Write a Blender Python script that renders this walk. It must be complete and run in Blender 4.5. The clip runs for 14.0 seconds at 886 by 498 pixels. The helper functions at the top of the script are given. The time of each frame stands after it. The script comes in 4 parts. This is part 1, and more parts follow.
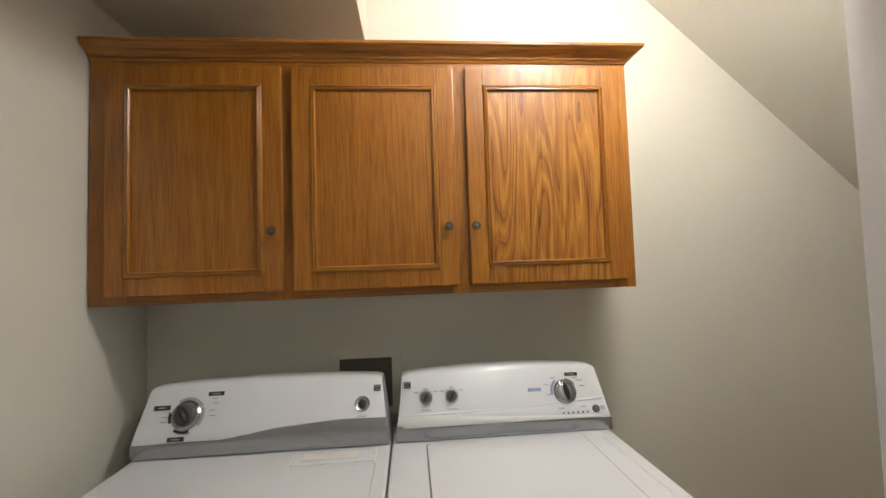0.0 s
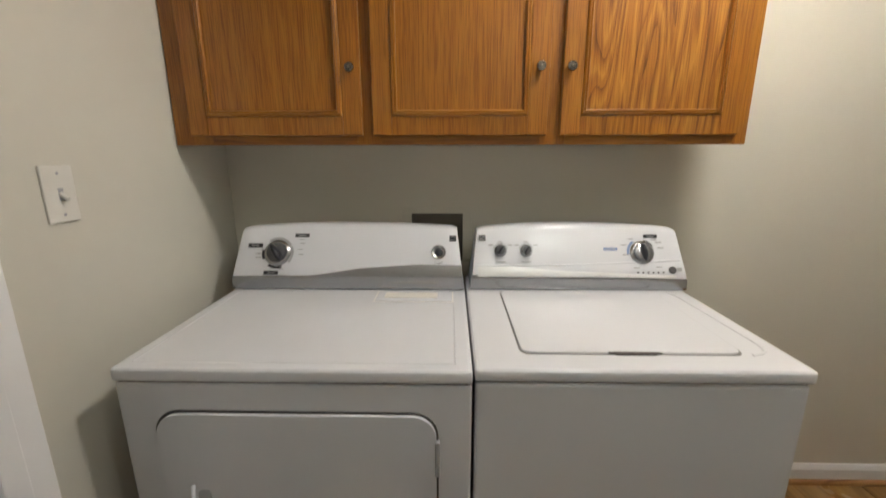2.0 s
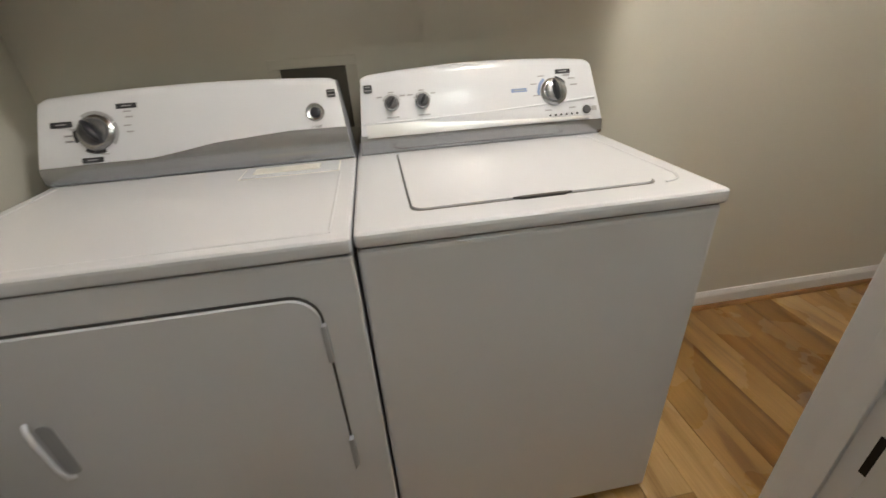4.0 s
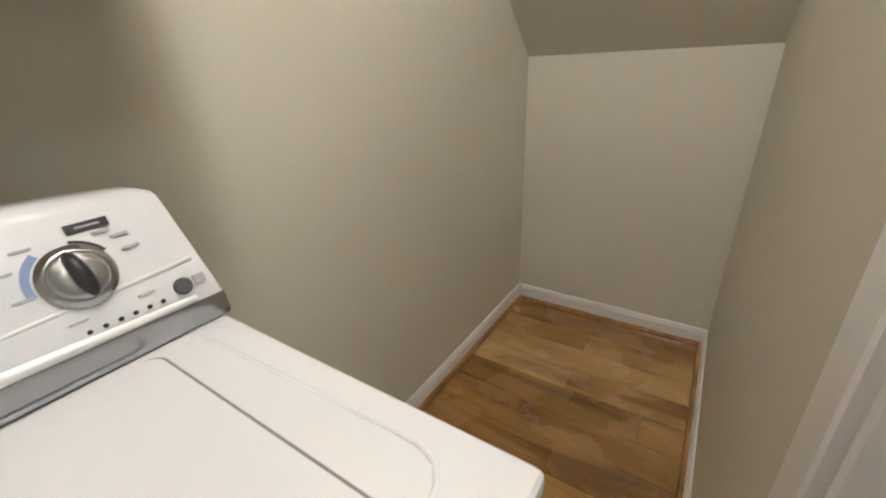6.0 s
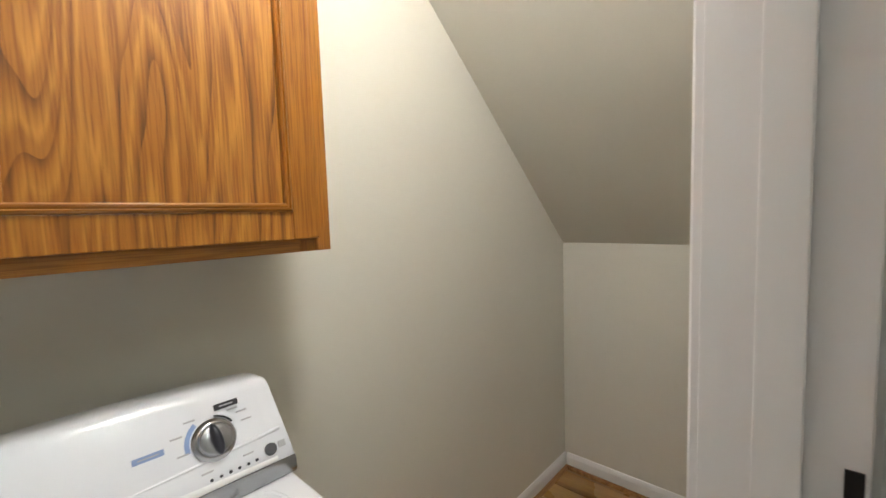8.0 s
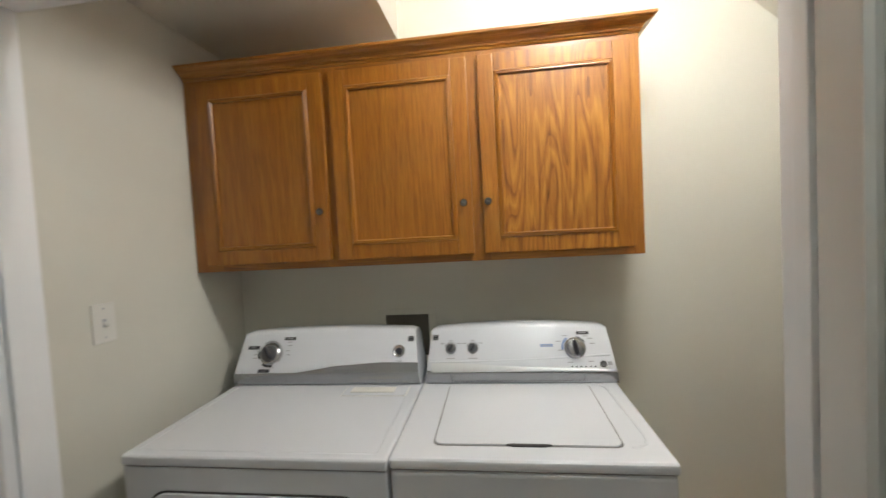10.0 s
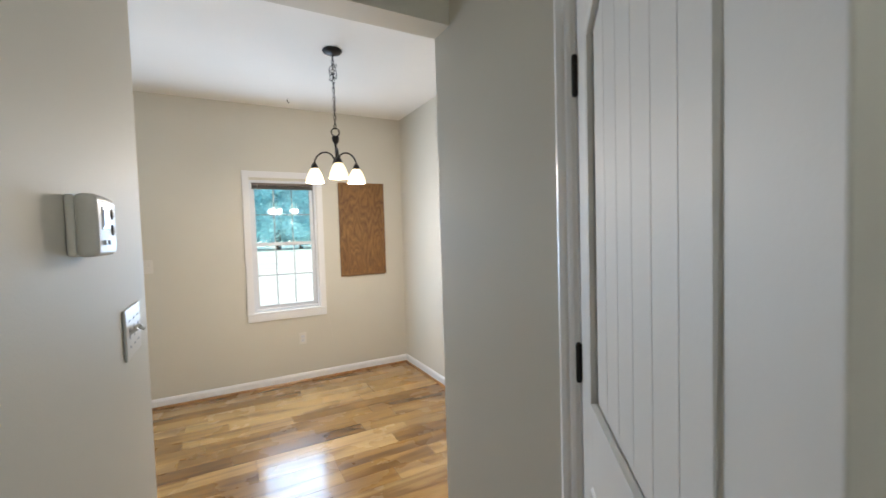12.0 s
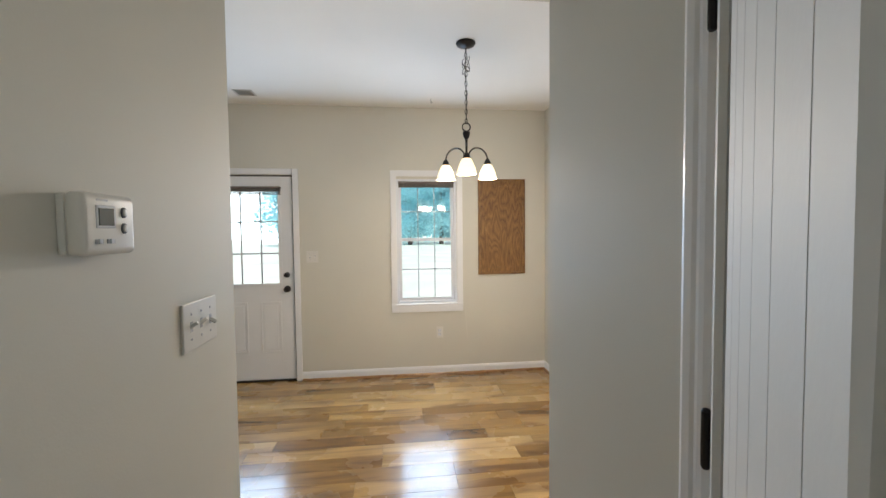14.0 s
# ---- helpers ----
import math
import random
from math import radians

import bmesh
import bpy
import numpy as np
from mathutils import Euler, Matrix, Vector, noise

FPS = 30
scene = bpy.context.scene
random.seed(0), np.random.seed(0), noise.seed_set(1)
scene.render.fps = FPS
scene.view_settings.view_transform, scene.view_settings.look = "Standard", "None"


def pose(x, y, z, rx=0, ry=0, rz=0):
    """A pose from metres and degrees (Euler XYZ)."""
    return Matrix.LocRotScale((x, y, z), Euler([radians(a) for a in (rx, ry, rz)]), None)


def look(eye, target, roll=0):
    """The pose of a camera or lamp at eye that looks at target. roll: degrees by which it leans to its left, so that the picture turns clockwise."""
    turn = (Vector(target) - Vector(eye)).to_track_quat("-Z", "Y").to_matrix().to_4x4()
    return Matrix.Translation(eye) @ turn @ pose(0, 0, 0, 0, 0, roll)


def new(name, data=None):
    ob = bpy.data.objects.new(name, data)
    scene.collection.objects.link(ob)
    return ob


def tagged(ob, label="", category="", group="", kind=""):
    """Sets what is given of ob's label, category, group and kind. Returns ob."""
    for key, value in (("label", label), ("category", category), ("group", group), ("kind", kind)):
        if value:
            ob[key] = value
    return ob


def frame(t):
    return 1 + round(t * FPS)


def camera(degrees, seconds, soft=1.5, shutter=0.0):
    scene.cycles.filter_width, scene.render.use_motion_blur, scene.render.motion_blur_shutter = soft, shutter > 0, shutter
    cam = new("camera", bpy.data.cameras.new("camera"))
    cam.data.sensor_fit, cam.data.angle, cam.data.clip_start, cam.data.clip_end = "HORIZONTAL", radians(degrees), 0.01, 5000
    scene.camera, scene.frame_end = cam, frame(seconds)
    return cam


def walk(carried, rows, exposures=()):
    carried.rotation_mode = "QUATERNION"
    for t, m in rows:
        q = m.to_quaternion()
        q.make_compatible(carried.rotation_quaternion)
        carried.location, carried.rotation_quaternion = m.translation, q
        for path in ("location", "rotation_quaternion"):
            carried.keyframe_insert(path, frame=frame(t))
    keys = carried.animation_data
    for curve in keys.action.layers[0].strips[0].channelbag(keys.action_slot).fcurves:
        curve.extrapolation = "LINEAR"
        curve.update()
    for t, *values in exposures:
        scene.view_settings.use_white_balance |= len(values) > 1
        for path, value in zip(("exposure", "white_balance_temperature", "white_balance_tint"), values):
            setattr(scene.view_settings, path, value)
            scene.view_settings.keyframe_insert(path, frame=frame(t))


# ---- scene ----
cam = camera(94.9, 14.0, shutter=0.25)
PATH = [
    (0, (0.822, -0.77, 1.441), (0.982, 1.221, 1.538), -1.9),
    (0.5, (0.802, -0.79, 1.48), (0.862, 1.205, 1.613), -1.4),
    (1, (0.752, -0.772, 1.481), (0.766, 1.226, 1.547), -1.3),
    (1.5, (0.711, -0.749, 1.438), (0.703, 1.247, 1.306), -0.7),
    (2, (0.701, -0.738, 1.342), (0.661, 1.208, 0.883), -0.1),
    (2.5, (0.687, -0.764, 1.233), (0.647, 1.067, 0.429), 0.0),
    (2.7, (0.682, -0.773, 1.203), (0.651, 1.006, 0.288), -0.1),
    (4.8, (0.976, -0.388, 1.198), (1.692, 1.223, 0.254), -3.7),
    (5, (1.021, -0.327, 1.209), (1.905, 1.203, 0.273), -2.8),
    (5.5, (1.129, -0.164, 1.225), (2.362, 1.107, 0.295), -2.7),
    (6, (1.189, -0.064, 1.237), (2.699, 0.964, 0.421), -2.6),
    (6.5, (1.203, -0.049, 1.333), (2.879, 0.916, 0.817), -2.3),
    (7, (1.178, -0.075, 1.396), (2.855, 0.972, 1.1), -2.3),
    (9.3, (0.971, -0.721, 1.452), (1.548, 1.188, 1.304), -3.6),
    (9.5, (0.985, -0.797, 1.467), (1.314, 1.171, 1.332), -3.5),
    (10, (1.042, -0.953, 1.475), (0.781, 1.028, 1.387), -3.1),
    (10.5, (1.03, -1.018, 1.459), (0.265, 0.829, 1.397), -3.0),
    (11, (0.917, -1.046, 1.465), (-0.307, 0.534, 1.383), -2.8),
    (11.5, (0.787, -1.055, 1.469), (-0.752, 0.22, 1.387), -2.4),
    (12, (0.716, -1.035, 1.466), (-1.043, -0.086, 1.383), -1.7),
    (12.5, (0.674, -0.951, 1.461), (-1.226, -0.332, 1.386), -0.1),
    (13, (0.629, -0.847, 1.463), (-1.341, -0.506, 1.388), 0.6),
    (13.5, (0.614, -0.811, 1.46), (-1.368, -0.551, 1.396), -0.5),
    (14, (0.604, -0.79, 1.473), (-1.382, -0.569, 1.39), -0.6),
]
walk(cam, [(t, look(eye, target, roll)) for t, eye, target, roll in PATH],
     [(0, 0.20, 6500, 10), (1, 0.14, 6500, 10), (1.5, 0.22, 6500, 10), (2, 0.42, 6600, 10), (2.5, 0.72, 6650, 10), (5, 0.40, 6650, 10), (5.5, 0.38, 6650, 10), (6, 0.52, 6650, 10),
      (6.5, 0.78, 6500, 9), (7, 0.70, 6350, 9), (9.5, 0.34, 6250, 8), (11, 0.20, 6200, 7), (12, 0.02, 6450, 8), (14, -0.12, 6550, 8)])

# ---- world, sun, lamps ----
world = bpy.data.worlds.new("world")
scene.world = world
world.use_nodes = True
wn = world.node_tree.nodes
sky = wn.new("ShaderNodeTexSky")
sky.sky_type = 'NISHITA'
sky.sun_disc = False
sky.sun_elevation = radians(52)
sky.sun_rotation = radians(70)
wn["Background"].inputs["Strength"].default_value = 0.15
world.node_tree.links.new(sky.outputs[0], wn["Background"].inputs["Color"])

SUN = new("sun", bpy.data.lights.new("sun", 'SUN'))
SUN.data.energy, SUN.data.angle, SUN.data.color = 5.0, radians(0.5), (1.0, 0.95, 0.88)
SUN.matrix_world = look((6, 2.5, 9), (0, 0, 0))


def area_lamp(name, eye, target, w, h, watts, colour):
    d = bpy.data.lights.new(name, 'AREA')
    d.shape, d.size, d.size_y, d.energy, d.color = 'RECTANGLE', w, h, watts, colour
    ob = new(name, d)
    ob.matrix_world = look(eye, target)
    return ob


def bulb(name, place, watts, colour, radius):
    d = bpy.data.lights.new(name, 'POINT')
    d.energy, d.color, d.shadow_soft_size = watts, colour, radius
    ob = new(name, d)
    ob.location = place
    return ob


DAY = (0.52, 0.72, 1.0)
WARM = (1.0, 0.862, 0.742)
bulb("laundry_bulb", (1.42, -0.085, 2.49), 25, (1.0, 0.965, 0.925), 0.10)
area_lamp("laundry_fixture", (1.42, -0.04, 2.52), (1.42, -0.04, 0), 0.20, 0.20, 3.6, (1.0, 0.97, 0.92))
# unseen, assumed hall light, placed to fill the open door and washer fronts
bulb("hall_fill_bulb", (1.35, -0.80, 2.30), 7.5, (0.93, 1.0, 0.95), 0.10)
area_lamp("window_daylight", (-3.535, -0.49, 1.38), (0, -0.49, 1.2), 0.56, 1.18, 26, DAY)
area_lamp("door_daylight", (-3.525, -2.23, 1.42), (0, -2.23, 1.2), 0.54, 0.86, 22, DAY)

# ---- materials ----


def material(name, colour, rough=0.5, metal=0.0, coat=0.0):
    m = bpy.data.materials.new(name)
    m.use_nodes = True
    b = m.node_tree.nodes["Principled BSDF"]
    b.inputs["Base Color"].default_value = (*colour, 1)
    b.inputs["Roughness"].default_value = rough
    b.inputs["Metallic"].default_value = metal
    b.inputs["Coat Weight"].default_value = coat
    return m


def node(m, kind, **values):
    n = m.node_tree.nodes.new(kind)
    for k, v in values.items():
        n.inputs[k].default_value = v
    return n


def join_nodes(m, a, out, b, into):
    m.node_tree.links.new(a.outputs[out], b.inputs[into])


def ramp(m, stops):
    r = m.node_tree.nodes.new("ShaderNodeValToRGB")
    while len(r.color_ramp.elements) < len(stops):
        r.color_ramp.elements.new(0.5)
    for e, (p, c) in zip(r.color_ramp.elements, stops):
        e.position, e.color = p, (*c, 1)
    return r


def coords(m, scale, spin=0.0):
    """Object coordinates, scaled, with an offset of each object's own."""
    tc = node(m, "ShaderNodeTexCoord")
    mp = node(m, "ShaderNodeMapping")
    mp.inputs["Scale"].default_value = scale
    join_nodes(m, tc, "Object", mp, "Vector")
    if spin:
        info = node(m, "ShaderNodeObjectInfo")
        mul = m.node_tree.nodes.new("ShaderNodeMath")
        mul.operation = 'MULTIPLY'
        mul.inputs[1].default_value = spin
        join_nodes(m, info, "Random", mul, 0)
        join_nodes(m, mul, 0, mp, "Location")
    return mp


def painted(name, colour, rough, grain, bump, mottled=0.06, metal=0.0, spread=1.2):
    """Paint: two scales of mottling, roller or spray texture as bump."""
    m = material(name, colour, rough, metal)
    b = m.node_tree.nodes["Principled BSDF"]
    mp = coords(m, (1, 1, 1))
    big = node(m, "ShaderNodeTexNoise", Scale=spread, Detail=3.0)
    fine = node(m, "ShaderNodeTexNoise", Scale=grain, Detail=3.0)
    for n in (big, fine):
        join_nodes(m, mp, 0, n, "Vector")
    r = ramp(m, [(0.3, tuple(c * (1 - mottled) for c in colour)), (0.7, tuple(min(1, c * (1 + mottled * 0.6)) for c in colour))])
    join_nodes(m, big, 0, r, 0)
    join_nodes(m, r, 0, b, "Base Color")
    bp = node(m, "ShaderNodeBump", Strength=bump, Distance=0.002)
    join_nodes(m, fine, 0, bp, "Height")
    join_nodes(m, bp, 0, b, "Normal")
    if mottled <= 0.04:
        return m
    rr = ramp(m, [(0.3, (rough * 0.85,) * 3), (0.7, (min(1, rough * 1.15),) * 3)])
    join_nodes(m, big, 0, rr, 0)
    join_nodes(m, rr, 0, b, "Roughness")
    return m


def enamel(name, colour, rough):
    """Smooth baked enamel: nearly plain, with the faintest unevenness of tone."""
    m = material(name, colour, rough)
    b = m.node_tree.nodes["Principled BSDF"]
    mp = coords(m, (1, 1, 1))
    big = node(m, "ShaderNodeTexNoise", Scale=2.5, Detail=2.0)
    join_nodes(m, mp, 0, big, "Vector")
    r = ramp(m, [(0.25, tuple(c * 0.975 for c in colour)), (0.75, colour)])
    join_nodes(m, big, 0, r, 0)
    join_nodes(m, r, 0, b, "Base Color")
    return m


def oak(name, dark, mid, light, rough=0.32, axis='Z', swirl=2.6, stretch=0.20, rings=19.0, pore=0.64):
    """Stained oak: flame figure, straight pores and a satin varnish. The grain runs along axis."""
    m = material(name, mid, rough, 0.0, 0.25)
    b = m.node_tree.nodes["Principled BSDF"]
    b.inputs["Coat Roughness"].default_value = 0.25
    lead = {'Z': (1, 1, stretch), 'X': (stretch, 1, 1), 'Y': (1, stretch, 1)}[axis]
    fine = {'Z': (1, 1, 0.025), 'X': (0.025, 1, 1), 'Y': (1, 0.025, 1)}[axis]
    mp = coords(m, lead, 37.0)
    warp = node(m, "ShaderNodeTexNoise", Scale=swirl, Detail=1.5, Roughness=0.4)
    join_nodes(m, mp, 0, warp, "Vector")
    mul = m.node_tree.nodes.new("ShaderNodeMath")
    mul.operation = 'MULTIPLY'
    mul.inputs[1].default_value = rings
    join_nodes(m, warp, 0, mul, 0)
    frac = m.node_tree.nodes.new("ShaderNodeMath")
    frac.operation = 'FRACT'
    join_nodes(m, mul, 0, frac, 0)
    jag = node(m, "ShaderNodeTexNoise", Scale=150.0, Detail=2.0)
    mp2 = coords(m, fine, 11.0)
    join_nodes(m, mp2, 0, jag, "Vector")
    add = m.node_tree.nodes.new("ShaderNodeMath")
    add.operation = 'MULTIPLY_ADD'
    add.inputs[1].default_value = 0.55
    join_nodes(m, jag, 0, add, 0)
    join_nodes(m, frac, 0, add, 2)
    r = ramp(m, [(0.22, dark), (0.48, mid), (0.80, light), (1.15, mid)])
    join_nodes(m, add, 0, r, 0)
    pores = node(m, "ShaderNodeTexNoise", Scale=420.0, Detail=2.0)
    join_nodes(m, mp2, 0, pores, "Vector")
    pr = ramp(m, [(0.38, (pore, pore * 0.88, pore * 0.74)), (0.55, (1, 1, 1))])
    join_nodes(m, pores, 0, pr, 0)
    mix = m.node_tree.nodes.new("ShaderNodeMix")
    mix.data_type, mix.blend_type = 'RGBA', 'MULTIPLY'
    mix.inputs["Factor"].default_value = 0.9
    m.node_tree.links.new(r.outputs[0], mix.inputs[6])
    m.node_tree.links.new(pr.outputs[0], mix.inputs[7])
    tone = node(m, "ShaderNodeTexNoise", Scale=1.7, Detail=2.0)
    mp3 = coords(m, (1, 1, 1), 5.0)
    join_nodes(m, mp3, 0, tone, "Vector")
    tr = ramp(m, [(0.3, (0.80, 0.76, 0.72)), (0.7, (1, 1, 1))])
    join_nodes(m, tone, 0, tr, 0)
    mix2 = m.node_tree.nodes.new("ShaderNodeMix")
    mix2.data_type, mix2.blend_type = 'RGBA', 'MULTIPLY'
    mix2.inputs["Factor"].default_value = 0.8
    m.node_tree.links.new(mix.outputs[2], mix2.inputs[6])
    m.node_tree.links.new(tr.outputs[0], mix2.inputs[7])
    m.node_tree.links.new(mix2.outputs[2], b.inputs["Base Color"])
    bp = node(m, "ShaderNodeBump", Strength=0.25, Distance=0.001)
    join_nodes(m, pores, 0, bp, "Height")
    join_nodes(m, bp, 0, b, "Normal")
    return m


def plank_wood():
    """Hickory planks: tone differs from board to board, dark heart streaks, fine grain along y, satin finish."""
    m = material("hickory", (0.4, 0.26, 0.13), 0.22, 0.0, 0.45)
    b = m.node_tree.nodes["Principled BSDF"]
    info = node(m, "ShaderNodeObjectInfo")
    base = ramp(m, [(0.0, (0.220, 0.109, 0.028)), (0.25, (0.345, 0.192, 0.057)), (0.5, (0.445, 0.268, 0.094)),
                    (0.75, (0.55, 0.364, 0.155)), (1.0, (0.262, 0.134, 0.037))])
    join_nodes(m, info, "Random", base, 0)
    mp = coords(m, (1, 0.14, 1), 53.0)
    heart = node(m, "ShaderNodeTexNoise", Scale=9.0, Detail=3.0, Distortion=0.8)
    join_nodes(m, mp, 0, heart, "Vector")
    hr = ramp(m, [(0.36, (0.42, 0.33, 0.26)), (0.50, (0.92, 0.89, 0.85)), (0.66, (1.12, 1.12, 1.10))])
    join_nodes(m, heart, 0, hr, 0)
    mp2 = coords(m, (1, 0.03, 1), 17.0)
    fine = node(m, "ShaderNodeTexNoise", Scale=260.0, Detail=3.0)
    join_nodes(m, mp2, 0, fine, "Vector")
    fr = ramp(m, [(0.35, (0.80, 0.77, 0.74)), (0.6, (1, 1, 1))])
    join_nodes(m, fine, 0, fr, 0)
    last = base
    out = 0
    for r, f in ((hr, 0.85), (fr, 0.7)):
        mix = m.node_tree.nodes.new("ShaderNodeMix")
        mix.data_type, mix.blend_type = 'RGBA', 'MULTIPLY'
        mix.inputs["Factor"].default_value = f
        m.node_tree.links.new(last.outputs[out], mix.inputs[6])
        m.node_tree.links.new(r.outputs[0], mix.inputs[7])
        last, out = mix, 2
    m.node_tree.links.new(last.outputs[out], b.inputs["Base Color"])
    scuff = node(m, "ShaderNodeTexNoise", Scale=3.0, Detail=4.0)
    b.inputs["Coat Roughness"].default_value = 0.11
    rr = ramp(m, [(0.3, (0.20,) * 3), (0.7, (0.34,) * 3)])
    mp3 = coords(m, (1, 1, 1), 9.0)
    join_nodes(m, mp3, 0, scuff, "Vector")
    join_nodes(m, scuff, 0, rr, 0)
    join_nodes(m, rr, 0, b, "Roughness")
    bp = node(m, "ShaderNodeBump", Strength=0.12, Distance=0.001)
    join_nodes(m, fine, 0, bp, "Height")
    join_nodes(m, bp, 0, b, "Normal")
    return m


def glowing(name, colour, strength):
    m = material(name, colour, 0.4)
    b = m.node_tree.nodes["Principled BSDF"]
    b.inputs["Emission Color"].default_value = (*colour, 1)
    b.inputs["Emission Strength"].default_value = strength
    return m


def clear_glass():
    m = material("window_glass", (0.91, 0.97, 1.0), 0.0)
    b = m.node_tree.nodes["Principled BSDF"]
    b.inputs["Transmission Weight"].default_value = 1.0
    b.inputs["IOR"].default_value = 1.45
    return m


WALL = painted("wall_paint", (0.622, 0.595, 0.522), 0.60, 260.0, 0.10, 0.03)
CEIL = painted("ceiling_paint", (0.84, 0.815, 0.775), 0.75, 180.0, 0.12, 0.03)
TRIM = painted("trim_paint", (0.79, 0.785, 0.79), 0.32, 120.0, 0.05, 0.03)
DOORP = painted("door_paint", (0.66, 0.655, 0.635), 0.55, 160.0, 0.08, 0.04)
ENAMEL = enamel("white_enamel", (0.67, 0.676, 0.708), 0.24)
PLASTIC = enamel("white_plastic", (0.69, 0.70, 0.74), 0.20)
PLATE = painted("plate_plastic", (0.68, 0.655, 0.605), 0.35, 300.0, 0.02, 0.02)
SWOOSH_SHEEN = painted("swoosh_sheen_plastic", (0.66, 0.66, 0.67), 0.30, 300.0, 0.01, 0.03, 0.45)
SILVER = painted("silver_paint", (0.38, 0.385, 0.40), 0.24, 700.0, 0.02, 0.05, 0.80)
CHROME = painted("brushed_chrome", (0.42, 0.42, 0.43), 0.22, 300.0, 0.03, 0.08, 0.95)
DARK = painted("dark_seam", (0.03, 0.028, 0.027), 0.6, 200.0, 0.05, 0.1)
INK = painted("panel_ink", (0.022, 0.022, 0.028), 0.35, 300.0, 0.02, 0.1)
GREYINK = painted("grey_ink", (0.38, 0.38, 0.40), 0.5, 300.0, 0.02, 0.1)
DIALGREY = painted("dial_grey", (0.085, 0.085, 0.09), 0.4, 300.0, 0.02, 0.1)
BLUEINK = painted("blue_ink", (0.22, 0.30, 0.52), 0.45, 300.0, 0.02, 0.1)
BRONZE = painted("oiled_bronze", (0.022, 0.018, 0.016), 0.38, 90.0, 0.12, 0.3, 0.6)
PEWTER = painted("pewter", (0.27, 0.25, 0.23), 0.14, 200.0, 0.08, 0.2, 0.9)
OAK = oak("honey_oak", (0.135, 0.042, 0.004), (0.335, 0.128, 0.015), (0.46, 0.204, 0.031), swirl=10.0, stretch=0.13, rings=13.0)
OAK_STRAIGHT = oak("straight_honey_oak", (0.292, 0.104, 0.010), (0.335, 0.127, 0.0125), (0.375, 0.152, 0.017), swirl=3.4, stretch=0.040, rings=30.0, pore=0.66)
OAK_FLAT = oak("honey_oak_rail", (0.20, 0.065, 0.007), (0.335, 0.131, 0.016), (0.42, 0.178, 0.025), stretch=0.05, axis='X')
OAK_DARK = oak("panel_oak", (0.105, 0.042, 0.009), (0.235, 0.112, 0.028), (0.32, 0.165, 0.043), 0.45, swirl=8.0, stretch=0.22, rings=13.0)
OAK_INSIDE = painted("cabinet_underside", (0.52, 0.42, 0.29), 0.5, 80.0, 0.1, 0.1)
PLANK = plank_wood()
SUBFLOOR = painted("subfloor", (0.10, 0.065, 0.035), 0.8, 60.0, 0.2, 0.2)
SHOE = oak("shoe_moulding", (0.20, 0.09, 0.03), (0.36, 0.18, 0.06), (0.46, 0.25, 0.09), 0.35, 'X')
LCD = painted("lcd_glass", (0.11, 0.118, 0.105), 0.15, 200.0, 0.01, 0.05)
GLASS = clear_glass()
SHADE = glowing("lit_frosted_glass", (1.0, 0.82, 0.56), 1.5)
HAZE = glowing("bright_haze", (0.90, 0.96, 1.0), 2.4)
BLIND = painted("blind_slats", (0.17, 0.14, 0.12), 0.5, 80.0, 0.1, 0.2)
VINYL = painted("vinyl_sash", (0.72, 0.74, 0.78), 0.35, 150.0, 0.02, 0.02)
EXTERIOR = painted("siding", (0.55, 0.54, 0.50), 0.7, 30.0, 0.2, 0.05)
PAVE = painted("pale_gravel", (0.74, 0.75, 0.66), 0.9, 40.0, 0.5, 0.15, spread=0.4)
BARK = painted("bark", (0.10, 0.075, 0.055), 0.9, 25.0, 0.8, 0.3)
LEAF = painted("leaf", (0.16, 0.27, 0.28), 0.55, 4.0, 0.1, 0.28)
thin = node(LEAF, "ShaderNodeBsdfTranslucent")
thin.inputs["Color"].default_value = (0.36, 0.56, 0.60, 1)
both = node(LEAF, "ShaderNodeAddShader")
join_nodes(LEAF, LEAF.node_tree.nodes["Principled BSDF"], 0, both, 0)
join_nodes(LEAF, thin, 0, both, 1)
join_nodes(LEAF, both, 0, LEAF.node_tree.nodes["Material Output"], 0)
# filler colours that paint the shade inside gaps, seams and slots
GAP = painted("door_gap_shade", (0.05, 0.045, 0.04), 0.6, 200.0, 0.05, 0.1)
SEAM = painted("seam_shade", (0.17, 0.165, 0.16), 0.6, 200.0, 0.05, 0.1)
RECESS_SHADE = painted("recess_shade_grey", (0.10, 0.088, 0.07), 0.6, 60.0, 0.1, 0.1)
# bars darkened by colour, as they stand shaded against the daylight
MUNTIN_BACKLIT = painted("backlit_muntin_vinyl", (0.45, 0.46, 0.48), 0.4, 150.0, 0.02, 0.02)
VENT = painted("vent_paint", (0.55, 0.53, 0.49), 0.45, 100.0, 0.03, 0.05)

# ---- mesh helpers ----


def part(name, bm, mat, parent=None, label="", smooth=False):
    me = bpy.data.meshes.new(name)
    bmesh.ops.recalc_face_normals(bm, faces=bm.faces)
    bm.to_mesh(me)
    bm.free()
    me.materials.append(mat)
    if smooth:
        me.polygons.foreach_set("use_smooth", [True] * len(me.polygons))
        me.set_sharp_from_angle(angle=radians(38))
    ob = new(name, me)
    if parent:
        ob.parent = parent
    if label:
        ob["label"] = label
    return ob


def thing(name, label, category, place=(0, 0, 0), group="", kind=""):
    ob = new(name)
    ob.location = place
    ob.empty_display_size = 0.1
    return tagged(ob, label, category, group, kind)


